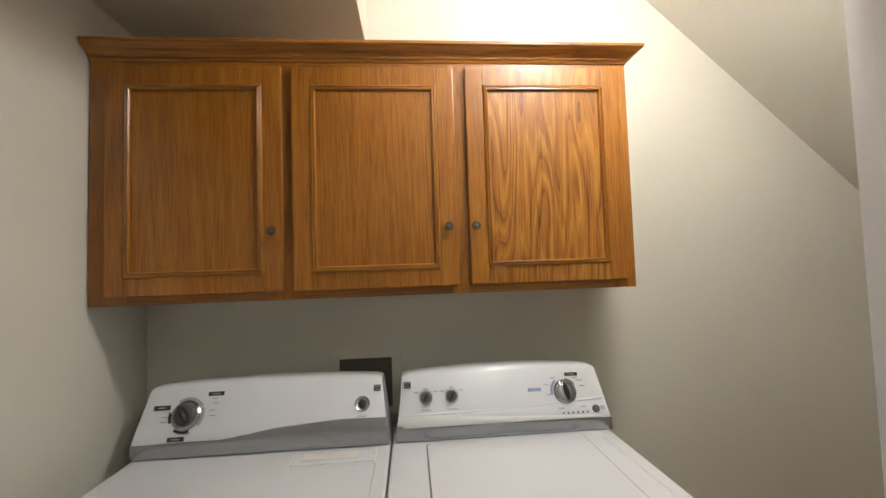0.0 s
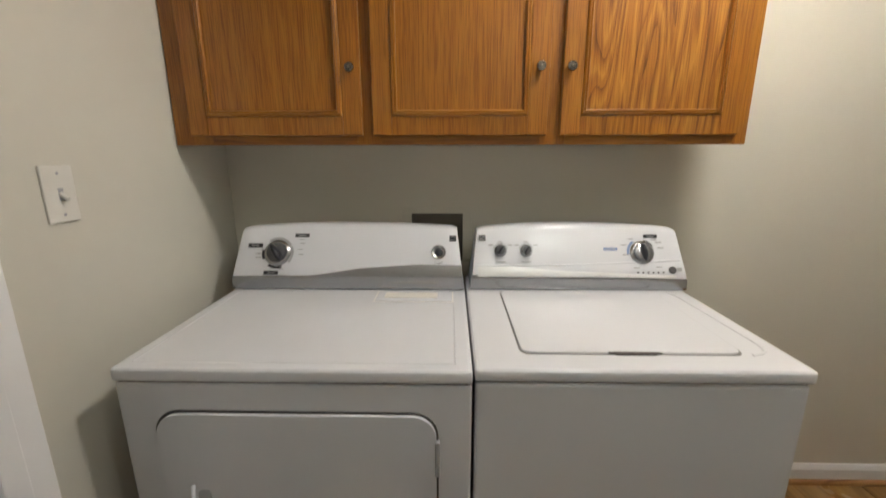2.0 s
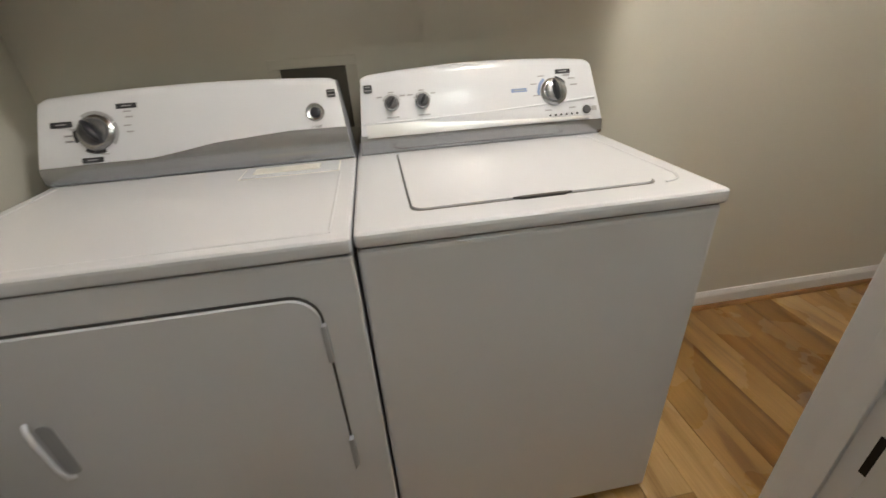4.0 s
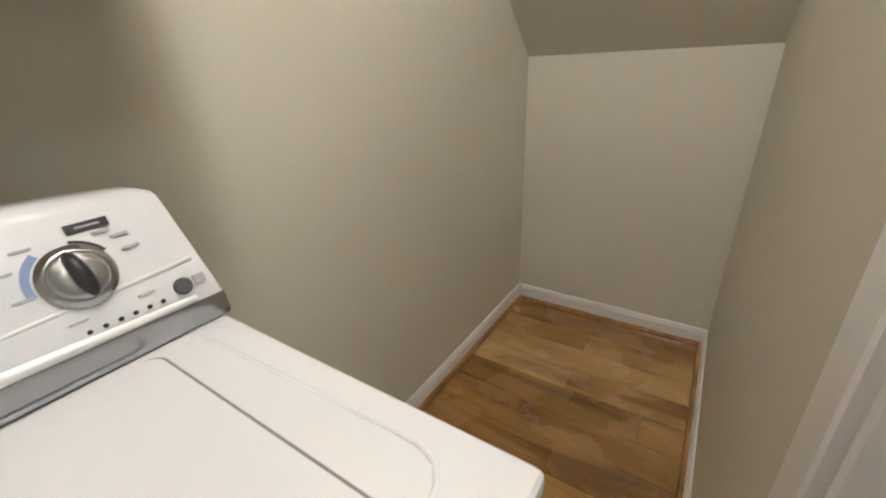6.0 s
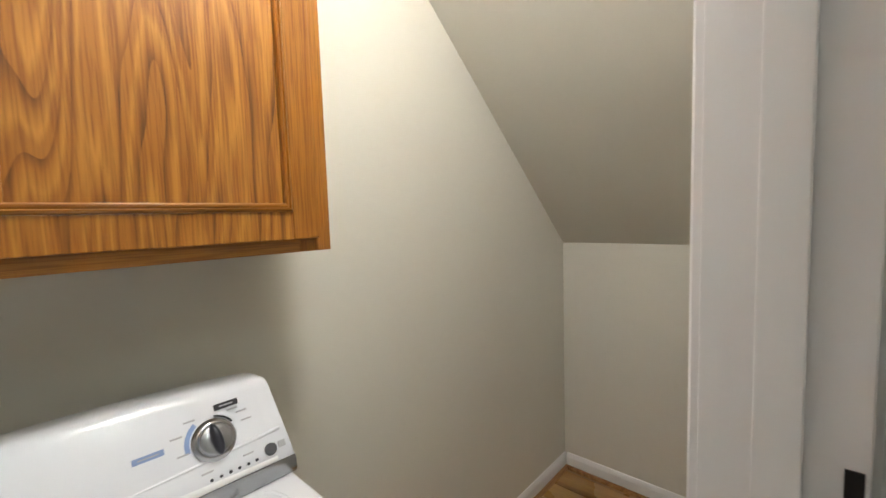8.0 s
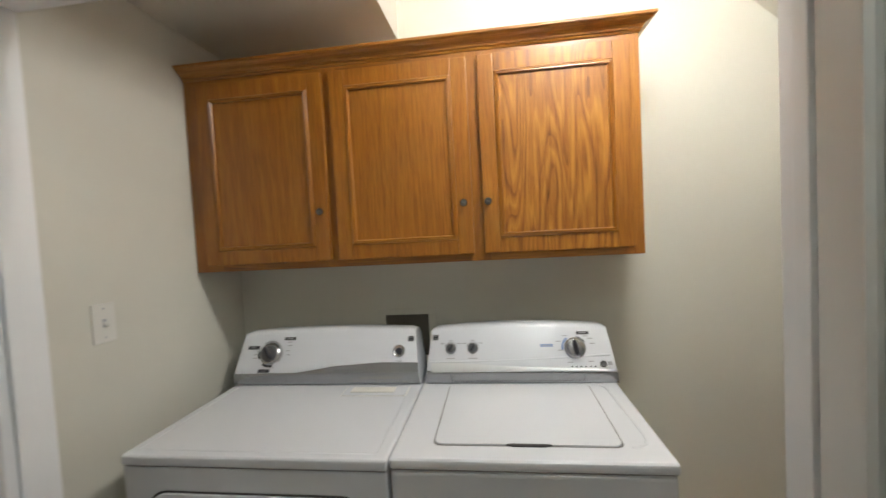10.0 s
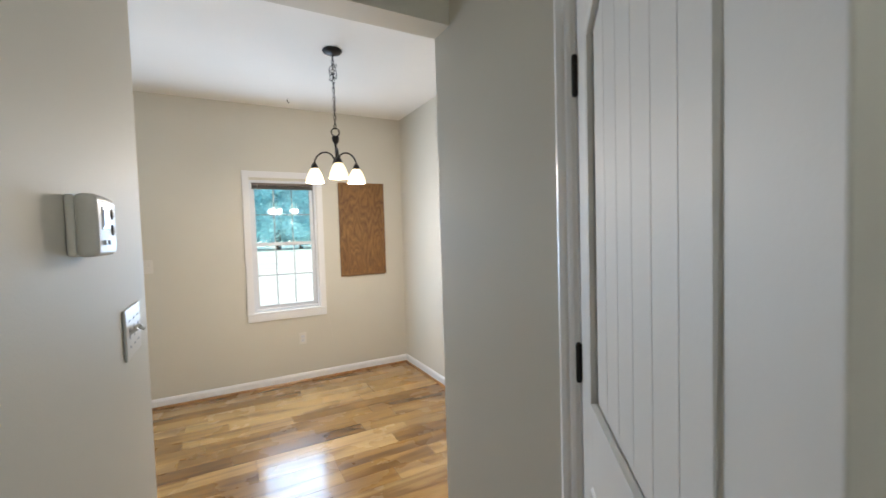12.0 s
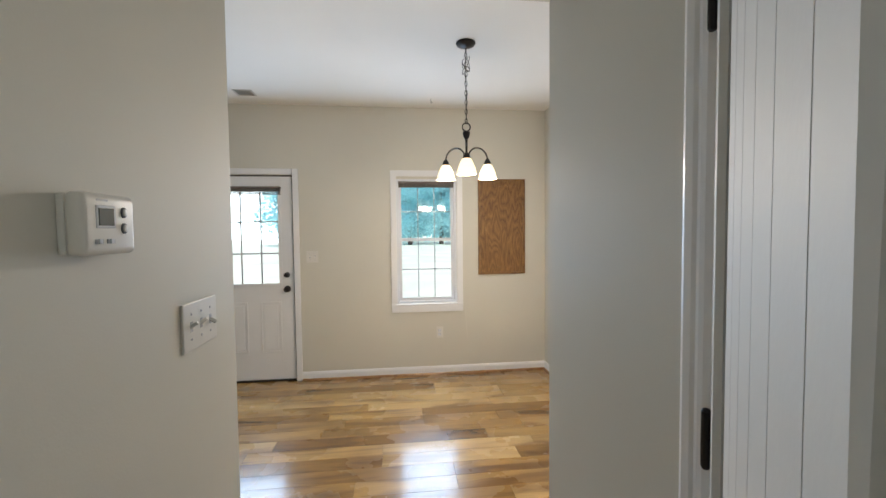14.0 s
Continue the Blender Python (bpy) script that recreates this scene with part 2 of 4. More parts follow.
def box(lo, hi, bevel=0.0, bm=None, seg=2):
    bm = bm or bmesh.new()
    c = [(a + b) / 2 for a, b in zip(lo, hi)]
    s = [abs(b - a) for a, b in zip(lo, hi)]
    r = bmesh.ops.create_cube(bm, size=1, matrix=Matrix.Translation(c) @ Matrix.Diagonal((*s, 1)))
    if bevel:
        edges = {e for v in r["verts"] for e in v.link_edges}
        bmesh.ops.bevel(bm, geom=list(edges), offset=bevel, segments=seg, affect='EDGES', profile=0.6)
    return bm


def sweep_profile(profile, a, b, u, v, bm=None, mitre=(0, 0)):
    """Extrudes the outline (s along u, t along v) from a to b; mitre: how far each end runs on for each unit of s."""
    bm = bm or bmesh.new()
    a, b, u, v = (Vector(q) for q in (a, b, u, v))
    d = (b - a).normalized()
    ends = []
    for p, k in ((a, -mitre[0]), (b, mitre[1])):
        ends.append([bm.verts.new(p + u * s + v * t + d * (k * s)) for s, t in profile])
    n = len(profile)
    for i in range(n):
        bm.faces.new((ends[0][i], ends[0][(i + 1) % n], ends[1][(i + 1) % n], ends[1][i]))
    bm.faces.new(ends[0])
    bm.faces.new(list(reversed(ends[1])))
    return bm


def tube(points, radius, n=10, bm=None, closed=False):
    """A round bar along points; radius: a number or one for each point."""
    bm = bm or bmesh.new()
    pts = [Vector(p) for p in points]
    rings = []
    side = None
    for i, p in enumerate(pts):
        before = pts[i - 1] if (i or closed) else p
        after = pts[(i + 1) % len(pts)] if (i < len(pts) - 1 or closed) else p
        d = (after - before).normalized()
        if side is None:
            side = d.orthogonal().normalized()
        side = (side - d * side.dot(d)).normalized()
        up = d.cross(side)
        r = radius[i] if isinstance(radius, (list, tuple)) else radius
        rings.append([bm.verts.new(p + (side * math.cos(2 * math.pi * k / n) + up * math.sin(2 * math.pi * k / n)) * r) for k in range(n)])
    pairs = list(zip(rings, rings[1:])) + ([(rings[-1], rings[0])] if closed else [])
    for q, r in pairs:
        for k in range(n):
            bm.faces.new((q[k], q[(k + 1) % n], r[(k + 1) % n], r[k]))
    if not closed:
        bm.faces.new(list(reversed(rings[0])))
        bm.faces.new(rings[-1])
    return bm


def lathe(profile, m=None, n=28, bm=None, cap=True):
    """Turns (radius, height) points about z, then places the result by the matrix m."""
    bm = bm or bmesh.new()
    m = m or Matrix()
    rings = []
    for r, z in profile:
        rings.append([bm.verts.new(m @ Vector((r * math.cos(2 * math.pi * k / n), r * math.sin(2 * math.pi * k / n), z))) for k in range(n)])
    for q, r in zip(rings, rings[1:]):
        for k in range(n):
            bm.faces.new((q[k], q[(k + 1) % n], r[(k + 1) % n], r[k]))
    if cap:
        bm.faces.new(list(reversed(rings[0])))
        bm.faces.new(rings[-1])
    return bm


def slab(outline, depth, m=None, bm=None):
    """A plate with that outline in x and z, that reaches from y = 0 to y = depth; placed by m."""
    bm = bm or bmesh.new()
    m = m or Matrix()
    front = [bm.verts.new(m @ Vector((x, 0, z))) for x, z in outline]
    back = [bm.verts.new(m @ Vector((x, depth, z))) for x, z in outline]
    n = len(outline)
    bm.faces.new(front)
    bm.faces.new(list(reversed(back)))
    for i in range(n):
        bm.faces.new((front[i], back[i], back[(i + 1) % n], front[(i + 1) % n]))
    return bm


def rounded(x0, x1, z0, z1, r, n=5):
    pts = []
    for cx, cz, a in ((x1 - r, z1 - r, 0), (x0 + r, z1 - r, 90), (x0 + r, z0 + r, 180), (x1 - r, z0 + r, 270)):
        for k in range(n + 1):
            t = radians(a + 90 * k / n)
            pts.append((cx + r * math.cos(t), cz + r * math.sin(t)))
    return pts


def pierced(axis, us, zs, depth, holes):
    """A wall along x or y in one piece, between the cuts us and zs, without the cells named in holes."""
    bm = bmesh.new()
    made = {}

    def vert(i, j, k):
        if (i, j, k) not in made:
            made[i, j, k] = bm.verts.new((us[i], depth[k], zs[j]) if axis == "x" else (depth[k], us[i], zs[j]))
        return made[i, j, k]

    solid = {(i, j) for i in range(len(us) - 1) for j in range(len(zs) - 1)} - set(holes)
    for i, j in solid:
        for k in (0, 1):
            bm.faces.new([vert(i + p, j + q, k) for p, q in ((0, 0), (1, 0), (1, 1), (0, 1))])
        for (ni, nj), (p, q) in (((i - 1, j), ((0, 0), (0, 1))), ((i + 1, j), ((1, 0), (1, 1))), ((i, j - 1), ((0, 0), (1, 0))), ((i, j + 1), ((0, 1), (1, 1)))):
            if (ni, nj) not in solid:
                bm.faces.new((vert(i + p[0], j + p[1], 0), vert(i + q[0], j + q[1], 0), vert(i + q[0], j + q[1], 1), vert(i + p[0], j + p[1], 1)))
    return bm


def structure(name, bm, mat, label="", category=""):
    return tagged(part(name, bm, mat), label, category, kind="structure")


# ---- the shell: laundry, hall, dining room ----
BACK, FRONT_IN, FRONT_OUT = 0.735, -0.195, -0.312
LEFT, END = -0.10, 3.13
JAMB_L, JAMB_R, DOOR_TOP = 0.050, 1.535, 1.995
HALL_S, HALL_E = -1.205, 3.2
MOUTH, MOUTH_S = -0.64, -0.475
WEST, NORTH, SOUTH = -3.56, 0.76, -3.6
HIGH = 2.73
TOP = 2.9

structure("wall_laundry_back", box((LEFT - 0.12, BACK, 0), (END + 0.12, BACK + 0.12, TOP)), WALL, "beige painted drywall behind washer and dryer", "wall")
structure("wall_laundry_left", box((LEFT - 0.12, FRONT_IN, 0), (LEFT, BACK, TOP)), WALL, "beige painted drywall beside the dryer", "wall")
structure("wall_laundry_end", box((END, FRONT_IN, 0), (END + 0.12, BACK, TOP)), WALL, "low beige wall under the sloped ceiling", "wall")
bm = pierced("x", (MOUTH, JAMB_L, JAMB_R, HALL_E + 0.12), (0, DOOR_TOP, TOP), (FRONT_OUT, FRONT_IN), ((1, 0),))
structure("wall_laundry_front", bm, WALL, "beige wall between hall and laundry with wide doorway", "wall")
structure("wall_hall_south", box((MOUTH_S, HALL_S - 0.12, 0), (HALL_E + 0.12, HALL_S, TOP)), WALL, "beige hall wall with thermostat and switches", "wall")
structure("wall_hall_end", box((HALL_E, HALL_S, 0), (HALL_E + 0.12, FRONT_OUT, TOP)), WALL, "plain beige wall that closes the hall", "wall")
structure("wall_hall_header", box((MOUTH + 0.002, HALL_S, 2.18), (MOUTH + 0.11, FRONT_OUT, TOP)), WALL, "beige header over the opening to dining room", "wall")
bm = box((MOUTH + 0.002, FRONT_IN, 0), (MOUTH + 0.11, NORTH, TOP))
structure("wall_dining_east", bm, WALL, "beige wall beside the hall opening", "wall")
structure("wall_dining_southeast", box((MOUTH_S + 0.002, SOUTH, 0), (-0.36, HALL_S - 0.12, TOP)), WALL, "beige wall south of the hall opening", "wall")
structure("wall_dining_north", box((WEST - 0.14, NORTH, 0), (MOUTH + 0.11, NORTH + 0.12, TOP)), WALL, "cream painted side wall of dining room", "wall")

# west wall of the dining room, with window and garden door
WY0, WY1, WZ0, WZ1 = -0.80, -0.185, 0.745, 2.015
GY0, GY1, GZ1 = -2.655, -1.815, 2.05
bm = pierced("y", (SOUTH, GY0, GY1, WY0, WY1, NORTH), (0, WZ0, WZ1, GZ1, TOP), (WEST - 0.14, WEST), ((1, 0), (1, 1), (1, 2), (3, 1)))
structure("wall_dining_west", bm, WALL, "cream painted wall with window and garden door", "wall")
structure("wall_dining_south", box((WEST - 0.14, SOUTH - 0.12, 0), (-0.36, SOUTH, TOP)), WALL, "plain cream wall that closes the dining room", "wall")

bm = box((WEST - 0.14, SOUTH - 0.12, HIGH), (MOUTH, NORTH + 0.12, HIGH + 0.1))
box((MOUTH, SOUTH - 0.12, HIGH), (MOUTH_S, HALL_S, HIGH + 0.1), 0, bm)
structure("ceiling_dining", bm, CEIL, "smooth off-white dining room ceiling", "ceiling")
structure("ceiling_hall", box((MOUTH + 0.11, HALL_S, 2.44), (HALL_E, FRONT_OUT, 2.54)), CEIL, "smooth off-white hall ceiling", "ceiling")
structure("ceiling_laundry", box((0.68, FRONT_IN, HIGH), (1.60, BACK, HIGH + 0.1)), CEIL, "flat off-white laundry ceiling", "ceiling")
SLOPE = 0.91
xs = END - (HIGH - 1.265) / SLOPE
structure("ceiling_slope", sweep_profile([(xs, HIGH), (END, 1.265), (END, 1.40), (xs + 0.02, HIGH + 0.1)], (0, FRONT_IN, 0), (0, BACK, 0), (1, 0, 0), (0, 0, 1)), WALL,
          "beige sloped ceiling under the stairs", "ceiling")
structure("soffit", box((LEFT, FRONT_IN, 2.27), (0.68, BACK, TOP)), WALL, "beige dropped soffit above the wall cabinet", "soffit")
structure("roof", box((WEST - 0.6, SOUTH - 0.6, TOP), (HALL_E + 0.5, BACK + 0.5, TOP + 0.15)), EXTERIOR, "plain roof deck closing the house", "roof")

# ---- trim ----
BASE = [(0, 0), (0.013, 0), (0.013, 0.062), (0.009, 0.074), (0.005, 0.083), (0, 0.085)]
QUARTER = [(0, 0), (0.016, 0), (0.014, 0.009), (0.009, 0.016), (0, 0.018)]


def skirting(a, b, out):
    structure("baseboard", sweep_profile(BASE, (*a, 0), (*b, 0), (*out, 0), (0, 0, 1)), TRIM, "white painted baseboard", "baseboard")
    off = Vector((*out, 0)) * 0.013
    structure("shoe_trim", sweep_profile(QUARTER, Vector((*a, 0)) + off, Vector((*b, 0)) + off, (*out, 0), (0, 0, 1)), SHOE,
              "stained oak shoe moulding at the floor", "trim")


skirting((LEFT, BACK), (END, BACK), (0, -1))
skirting((END, BACK - 0.014), (END, FRONT_IN), (-1, 0))
skirting((LEFT, FRONT_IN), (LEFT, BACK - 0.014), (1, 0))
skirting((JAMB_R + 0.068, FRONT_IN), (END - 0.014, FRONT_IN), (0, 1))
skirting((WEST, NORTH), (WEST, GY1 + 0.06), (1, 0))
skirting((WEST, GY0 - 0.06), (WEST, SOUTH), (1, 0))
skirting((WEST + 0.014, NORTH), (MOUTH, NORTH), (0, -1))
skirting((JAMB_R + 0.075, FRONT_OUT), (HALL_E, FRONT_OUT), (0, -1))
skirting((MOUTH_S, HALL_S), (HALL_E, HALL_S), (0, 1))

CASE = [(0, 0), (0, 0.009), (0.010, 0.014), (0.020, 0.015), (0.030, 0.012), (0.036, 0.016), (0.050, 0.018), (0.060, 0.014), (0.062, 0)]


FLAT_CASE = [(0, 0), (0, 0.012), (0.004, 0.015), (0.052, 0.018), (0.058, 0.014), (0.060, 0)]


def doorway_trim(x0, x1, top, face, out, profile=CASE):
    """Moulded casing on one face of the front wall; out: +1 or -1 along y."""
    g = 0.006
    bm = sweep_profile(profile, (x0 - g, face, 0), (x0 - g, face, top + g), (-1, 0, 0), (0, out, 0), mitre=(0, 1))
    sweep_profile(profile, (x1 + g, face, 0), (x1 + g, face, top + g), (1, 0, 0), (0, out, 0), bm, (0, 1))
    sweep_profile(profile, (x0 - g, face, top + g), (x1 + g, face, top + g), (0, 0, 1), (0, out, 0), bm, (1, 1))
    structure("door_trim", bm, TRIM, "white moulded casing round the laundry doorway", "trim")


doorway_trim(JAMB_L, JAMB_R, DOOR_TOP, FRONT_OUT, -1)
doorway_trim(JAMB_L, JAMB_R, DOOR_TOP, FRONT_IN, 1, FLAT_CASE)
bm = box((JAMB_L - 0.003, FRONT_OUT - 0.002, 0), (JAMB_L + 0.012, FRONT_IN + 0.002, DOOR_TOP), 0.0015)
box((JAMB_R - 0.012, FRONT_OUT - 0.002, 0), (JAMB_R + 0.003, FRONT_IN + 0.002, DOOR_TOP), 0.0015, bm)
box((JAMB_L + 0.012, FRONT_OUT - 0.002, DOOR_TOP - 0.012), (JAMB_R - 0.012, FRONT_IN + 0.002, DOOR_TOP + 0.003), 0.0015, bm)
structure("door_jamb_trim", bm, TRIM, "white painted jamb of the double doorway", "trim")
bm = box((JAMB_L + 0.012, FRONT_OUT + 0.040, 0), (JAMB_L + 0.023, FRONT_OUT + 0.075, DOOR_TOP - 0.012), 0.002)
box((JAMB_R - 0.023, FRONT_OUT + 0.040, 0), (JAMB_R - 0.012, FRONT_OUT + 0.075, DOOR_TOP - 0.012), 0.002, bm)
box((JAMB_L + 0.023, FRONT_OUT + 0.040, DOOR_TOP - 0.024), (JAMB_R - 0.023, FRONT_OUT + 0.075, DOOR_TOP - 0.012), 0.002, bm)
structure("door_stop_trim", bm, TRIM, "white stop strip inside the jamb", "trim")

# ---- double doors of the laundry ----
ARCH_RISE = 0.075


def arch(x0, x1, z, rise, n=14):
    return [(x0 + (x1 - x0) * k / n, z + rise * math.sin(math.pi * k / n) ** 0.8) for k in range(n + 1)]


def door_leaf(name, s, hinge, turn, label):
    """A two-panel arched plank door; it hangs on the z axis and reaches to x = s * width, its hall face at y = 0."""
    leaf = tagged(thing(name, label, "door", hinge), kind="structure")
    leaf.matrix_world = pose(*hinge, 0, 0, turn)
    w, top, low, th, core = 0.733, 1.982, 0.012, 0.035, 0.011
    a, b = 0.112, w - 0.112
    mirror = Matrix.Diagonal((s, 1, 1, 1))

    def add(kind, bm, mat, parent=leaf, label="", smooth=False):
        bmesh.ops.transform(bm, matrix=mirror, verts=bm.verts)
        return part(kind, bm, mat, parent, label, smooth)

    add("core", box((0.004, core, low), (w - 0.002, th - core, top)), DOORP)
    add("stile", box((0.003, 0, low), (a, th, top), 0.002), DOORP)
    add("stile", box((b, 0, low), (w, th, top), 0.002), DOORP)
    add("lock_rail", box((a, 0, 0.945), (b, th, 1.112), 0.0), DOORP)
    add("bottom_rail", box((a, 0, low), (b, th, 0.20), 0.0), DOORP)
    crown = arch(a, b, 1.835, ARCH_RISE)
    add("top_rail", slab([(b, top), (a, top)] + crown, th), DOORP)
    # sloped sticking round both panels, on both faces
    for y, out in ((0.0045, 1), (th - 0.0045, -1)):
        loop = [(b - 0.004, 1.116), (a + 0.004, 1.116)] + [(min(max(x, a + 0.004), b - 0.004), z - 0.004) for x, z in crown]
        add("panel_moulding", tube([(x, y, z) for x, z in loop], 0.0095, 6, closed=True), DOORP)
        loop = [(a + 0.004, 0.204), (b - 0.004, 0.204), (b - 0.004, 0.941), (a + 0.004, 0.941)]
        add("panel_moulding", tube([(x, y, z) for x, z in loop], 0.0095, 6, closed=True), DOORP)
    n = 6
    for z0, z1, lift in ((1.135, 1.815, True), (0.222, 0.922, False)):
        for k in range(n):
            x0 = a + 0.022 + (b - a - 0.044) * k / n + 0.0011
            x1 = a + 0.022 + (b - a - 0.044) * (k + 1) / n - 0.0011
            for y0, y1 in ((core - 0.0030, core + 0.002), (th - core - 0.002, th - core + 0.0030)):
                if lift:
                    za, zb = (z1 + ARCH_RISE * math.sin(math.pi * (x - a) / (b - a)) ** 0.8 for x in (x0, x1))
                    bm = slab([(x0, z0), (x1, z0), (x1, zb), (x0, za)], y1 - y0, Matrix.Translation((0, y0, 0)))
                else:
                    bm = box((x0, y0, z0), (x1, y1, z1), 0.0012, seg=1)
                add("plank", bm, DOORP)
    for z in (0.52, 1.12, 1.757):
        bm = lathe([(0.0005, -0.004), (0.005, -0.002), (0.0068, 0.002), (0.0068, 0.084), (0.005, 0.088), (0.0005, 0.090)],
                   Matrix.Translation((0, -0.006, z)), 12)
        hin = add("hinge", bm, BRONZE, label="dark bronze hinge")
        add("hinge_plate", box((0.001, 0.001, z), (0.0035, 0.014, z + 0.086)), BRONZE, hin)
    for out, y in ((-1, 0.0),):
        turned = Matrix.Translation((w - 0.062, y, 1.0)) @ pose(0, 0, 0, 90 if out < 0 else -90)
        bm = lathe([(0.031, 0), (0.031, 0.004), (0.027, 0.008), (0.012, 0.012), (0.011, 0.028), (0.020, 0.034),
                    (0.0275, 0.044), (0.0275, 0.052), (0.021, 0.060), (0.008, 0.063)], turned, 24)
        add("door_knob", bm, BRONZE, label="dark bronze door knob", smooth=True)
    return leaf


door_leaf("door_1", 1, (JAMB_L + 0.014, FRONT_OUT - 0.024, 0), -38, "white arched plank door standing ajar into the hall")
door_leaf("door_2", -1, (JAMB_R - 0.014, FRONT_OUT - 0.016, 0), 77, "white arched plank door standing open into the hall")
bm = box((JAMB_L + 0.0115, FRONT_OUT + 0.002, 1.12), (JAMB_L + 0.014, FRONT_OUT + 0.014, 1.206))
box((JAMB_L + 0.0115, FRONT_OUT + 0.002, 0.52), (JAMB_L + 0.014, FRONT_OUT + 0.014, 0.606), 0, bm)
box((JAMB_L + 0.0115, FRONT_OUT + 0.002, 1.757), (JAMB_L + 0.014, FRONT_OUT + 0.014, 1.843), 0, bm)
for z in (0.52, 1.12, 1.757):
    box((JAMB_R - 0.014, FRONT_OUT + 0.002, z), (JAMB_R - 0.0115, FRONT_OUT + 0.014, z + 0.086), 0, bm)
structure("jamb_hinge_plate_trim", bm, BRONZE, "dark bronze hinge leaves let into the jamb", "hinge plate")

# ---- wall cabinet ----
CAB_L, CAB_R, CAB_F, CAB_B, CAB_T = LEFT + 0.004, 1.53, 0.467, 1.365, 2.096
cab = thing("wall_cabinet", "honey oak wall cabinet with three framed doors above washer and dryer", "cabinet", (0.72, 0.6, CAB_B))
inv = Matrix.Translation((-0.72, -0.6, -CAB_B))


def in_cab(name, bm, mat, parent=cab, label="", smooth=False):
    if parent is cab:
        bmesh.ops.transform(bm, matrix=inv, verts=bm.verts)
    return part(name, bm, mat, parent, label, smooth)


in_cab("body", box((CAB_L, CAB_F + 0.019, CAB_B + 0.012), (CAB_R - 0.001, BACK - 0.001, CAB_T), 0.001), OAK_STRAIGHT)
in_cab("bottom_panel", box((CAB_L + 0.02, CAB_F + 0.02, CAB_B + 0.007), (CAB_R - 0.02, BACK - 0.002, CAB_B + 0.0115)), OAK_INSIDE)
for x0, x1 in ((CAB_L, 0.012), (0.432, 0.502), (0.95, 1.022), (1.462, CAB_R)):
    in_cab("frame_stile", box((x0, CAB_F, CAB_B), (x1, CAB_F + 0.019, CAB_T), 0.0012), OAK_STRAIGHT)
for x0, x1 in ((0.012, 0.432), (0.502, 0.95), (1.022, 1.462)):
    in_cab("frame_rail", box((x0, CAB_F + 0.0005, CAB_B), (x1, CAB_F + 0.0185, CAB_B + 0.045)), OAK_FLAT)
    in_cab("frame_rail", box((x0, CAB_F + 0.0005, CAB_T - 0.06), (x1, CAB_F + 0.0185, CAB_T)), OAK_FLAT)
CROWN = [(0, 0), (0.004, 0), (0.008, 0.008), (0.006, 0.012), (0.012, 0.014), (0.014, 0.022), (0.022, 0.030), (0.034, 0.036), (0.044, 0.044),
         (0.050, 0.052), (0.056, 0.054), (0.057, 0.066), (0, 0.066)]
CROWN = [(0.80 * u, 0.72 * v) for u, v in CROWN]
bm = sweep_profile(CROWN, (CAB_L, CAB_F, CAB_T - 0.014), (CAB_R, CAB_F, CAB_T - 0.014), (0, -1, 0), (0, 0, 1), mitre=(0, 1))
sweep_profile(CROWN, (CAB_R, CAB_F, CAB_T - 0.014), (CAB_R, BACK - 0.002, CAB_T - 0.014), (1, 0, 0), (0, 0, 1), bm, (1, 0))
in_cab("crown_moulding", bm, OAK_FLAT, label="stepped oak crown moulding")


def cabinet_door(x0, x1, knob_x, wood):
    z0, z1, yf = 1.391, 2.060, CAB_F - 0.019
    pivot = Vector(((x0 + x1) / 2, yf, z0))
    d = new("cabinet_door")
    d.parent = cab
    d.location = pivot - Vector((0.72, 0.6, CAB_B))
    d.empty_display_size = 0.05
    off = Matrix.Translation(-pivot)

    def add(kind, bm, mat, label="", smooth=False):
        bmesh.ops.transform(bm, matrix=off, verts=bm.verts)
        return part(kind, bm, mat, d, label, smooth)

    st = 0.054
    add("door_panel", box((x0 + 0.01, yf + 0.004, z0 + 0.01), (x1 - 0.01, yf + 0.017, z1 - 0.01)), wood)
    for a, b in ((x0, x0 + st), (x1 - st, x1)):
        add("stile", box((a, yf, z0), (b, yf + 0.0185, z1), 0.003), OAK_STRAIGHT)
    for a, b in ((z0, z0 + 0.052), (z1 - 0.056, z1)):
        add("rail", box((x0 + st, yf + 0.0003, a), (x1 - st, yf + 0.0182, b), 0.0015), wood)
    bead = [(0, 0.0), (-0.003, -0.004), (-0.006, -0.0055), (-0.0075, -0.003), (-0.010, -0.005), (-0.013, -0.0055), (-0.0155, -0.002), (-0.016, 0.006), (0, 0.006)]
    xa, xb, za, zb = x0 + st, x1 - st, z0 + 0.052, z1 - 0.056
    for a, b, u in (((xa, za), (xb, za), (0, 0, -1)), ((xb, zb), (xa, zb), (0, 0, 1)), ((xb, za), (xb, zb), (1, 0, 0)), ((xa, zb), (xa, za), (-1, 0, 0))):
        add("bead_moulding", sweep_profile(bead, (a[0], yf, a[1]), (b[0], yf, b[1]), u, (0, 1, 0), mitre=(1, 1)),
            OAK_FLAT if u[2] else OAK_STRAIGHT)
    m = Matrix.Translation((knob_x, yf, 1.567)) @ pose(0, 0, 0, 90)
    add("knob", lathe([(0.0065, 0), (0.0065, 0.010), (0.008, 0.014), (0.0125, 0.018), (0.0135, 0.022), (0.0118, 0.026), (0.010, 0.0262),
                       (0.0085, 0.0245), (0.006, 0.0245), (0.0045, 0.027), (0.001, 0.0278)], m, 24), PEWTER, "pewter ringed knob", True)


cabinet_door(-0.042, 0.450, 0.426, OAK_STRAIGHT)
cabinet_door(0.480, 0.967, 0.939, OAK_STRAIGHT)
cabinet_door(1.004, 1.496, 1.021, OAK)

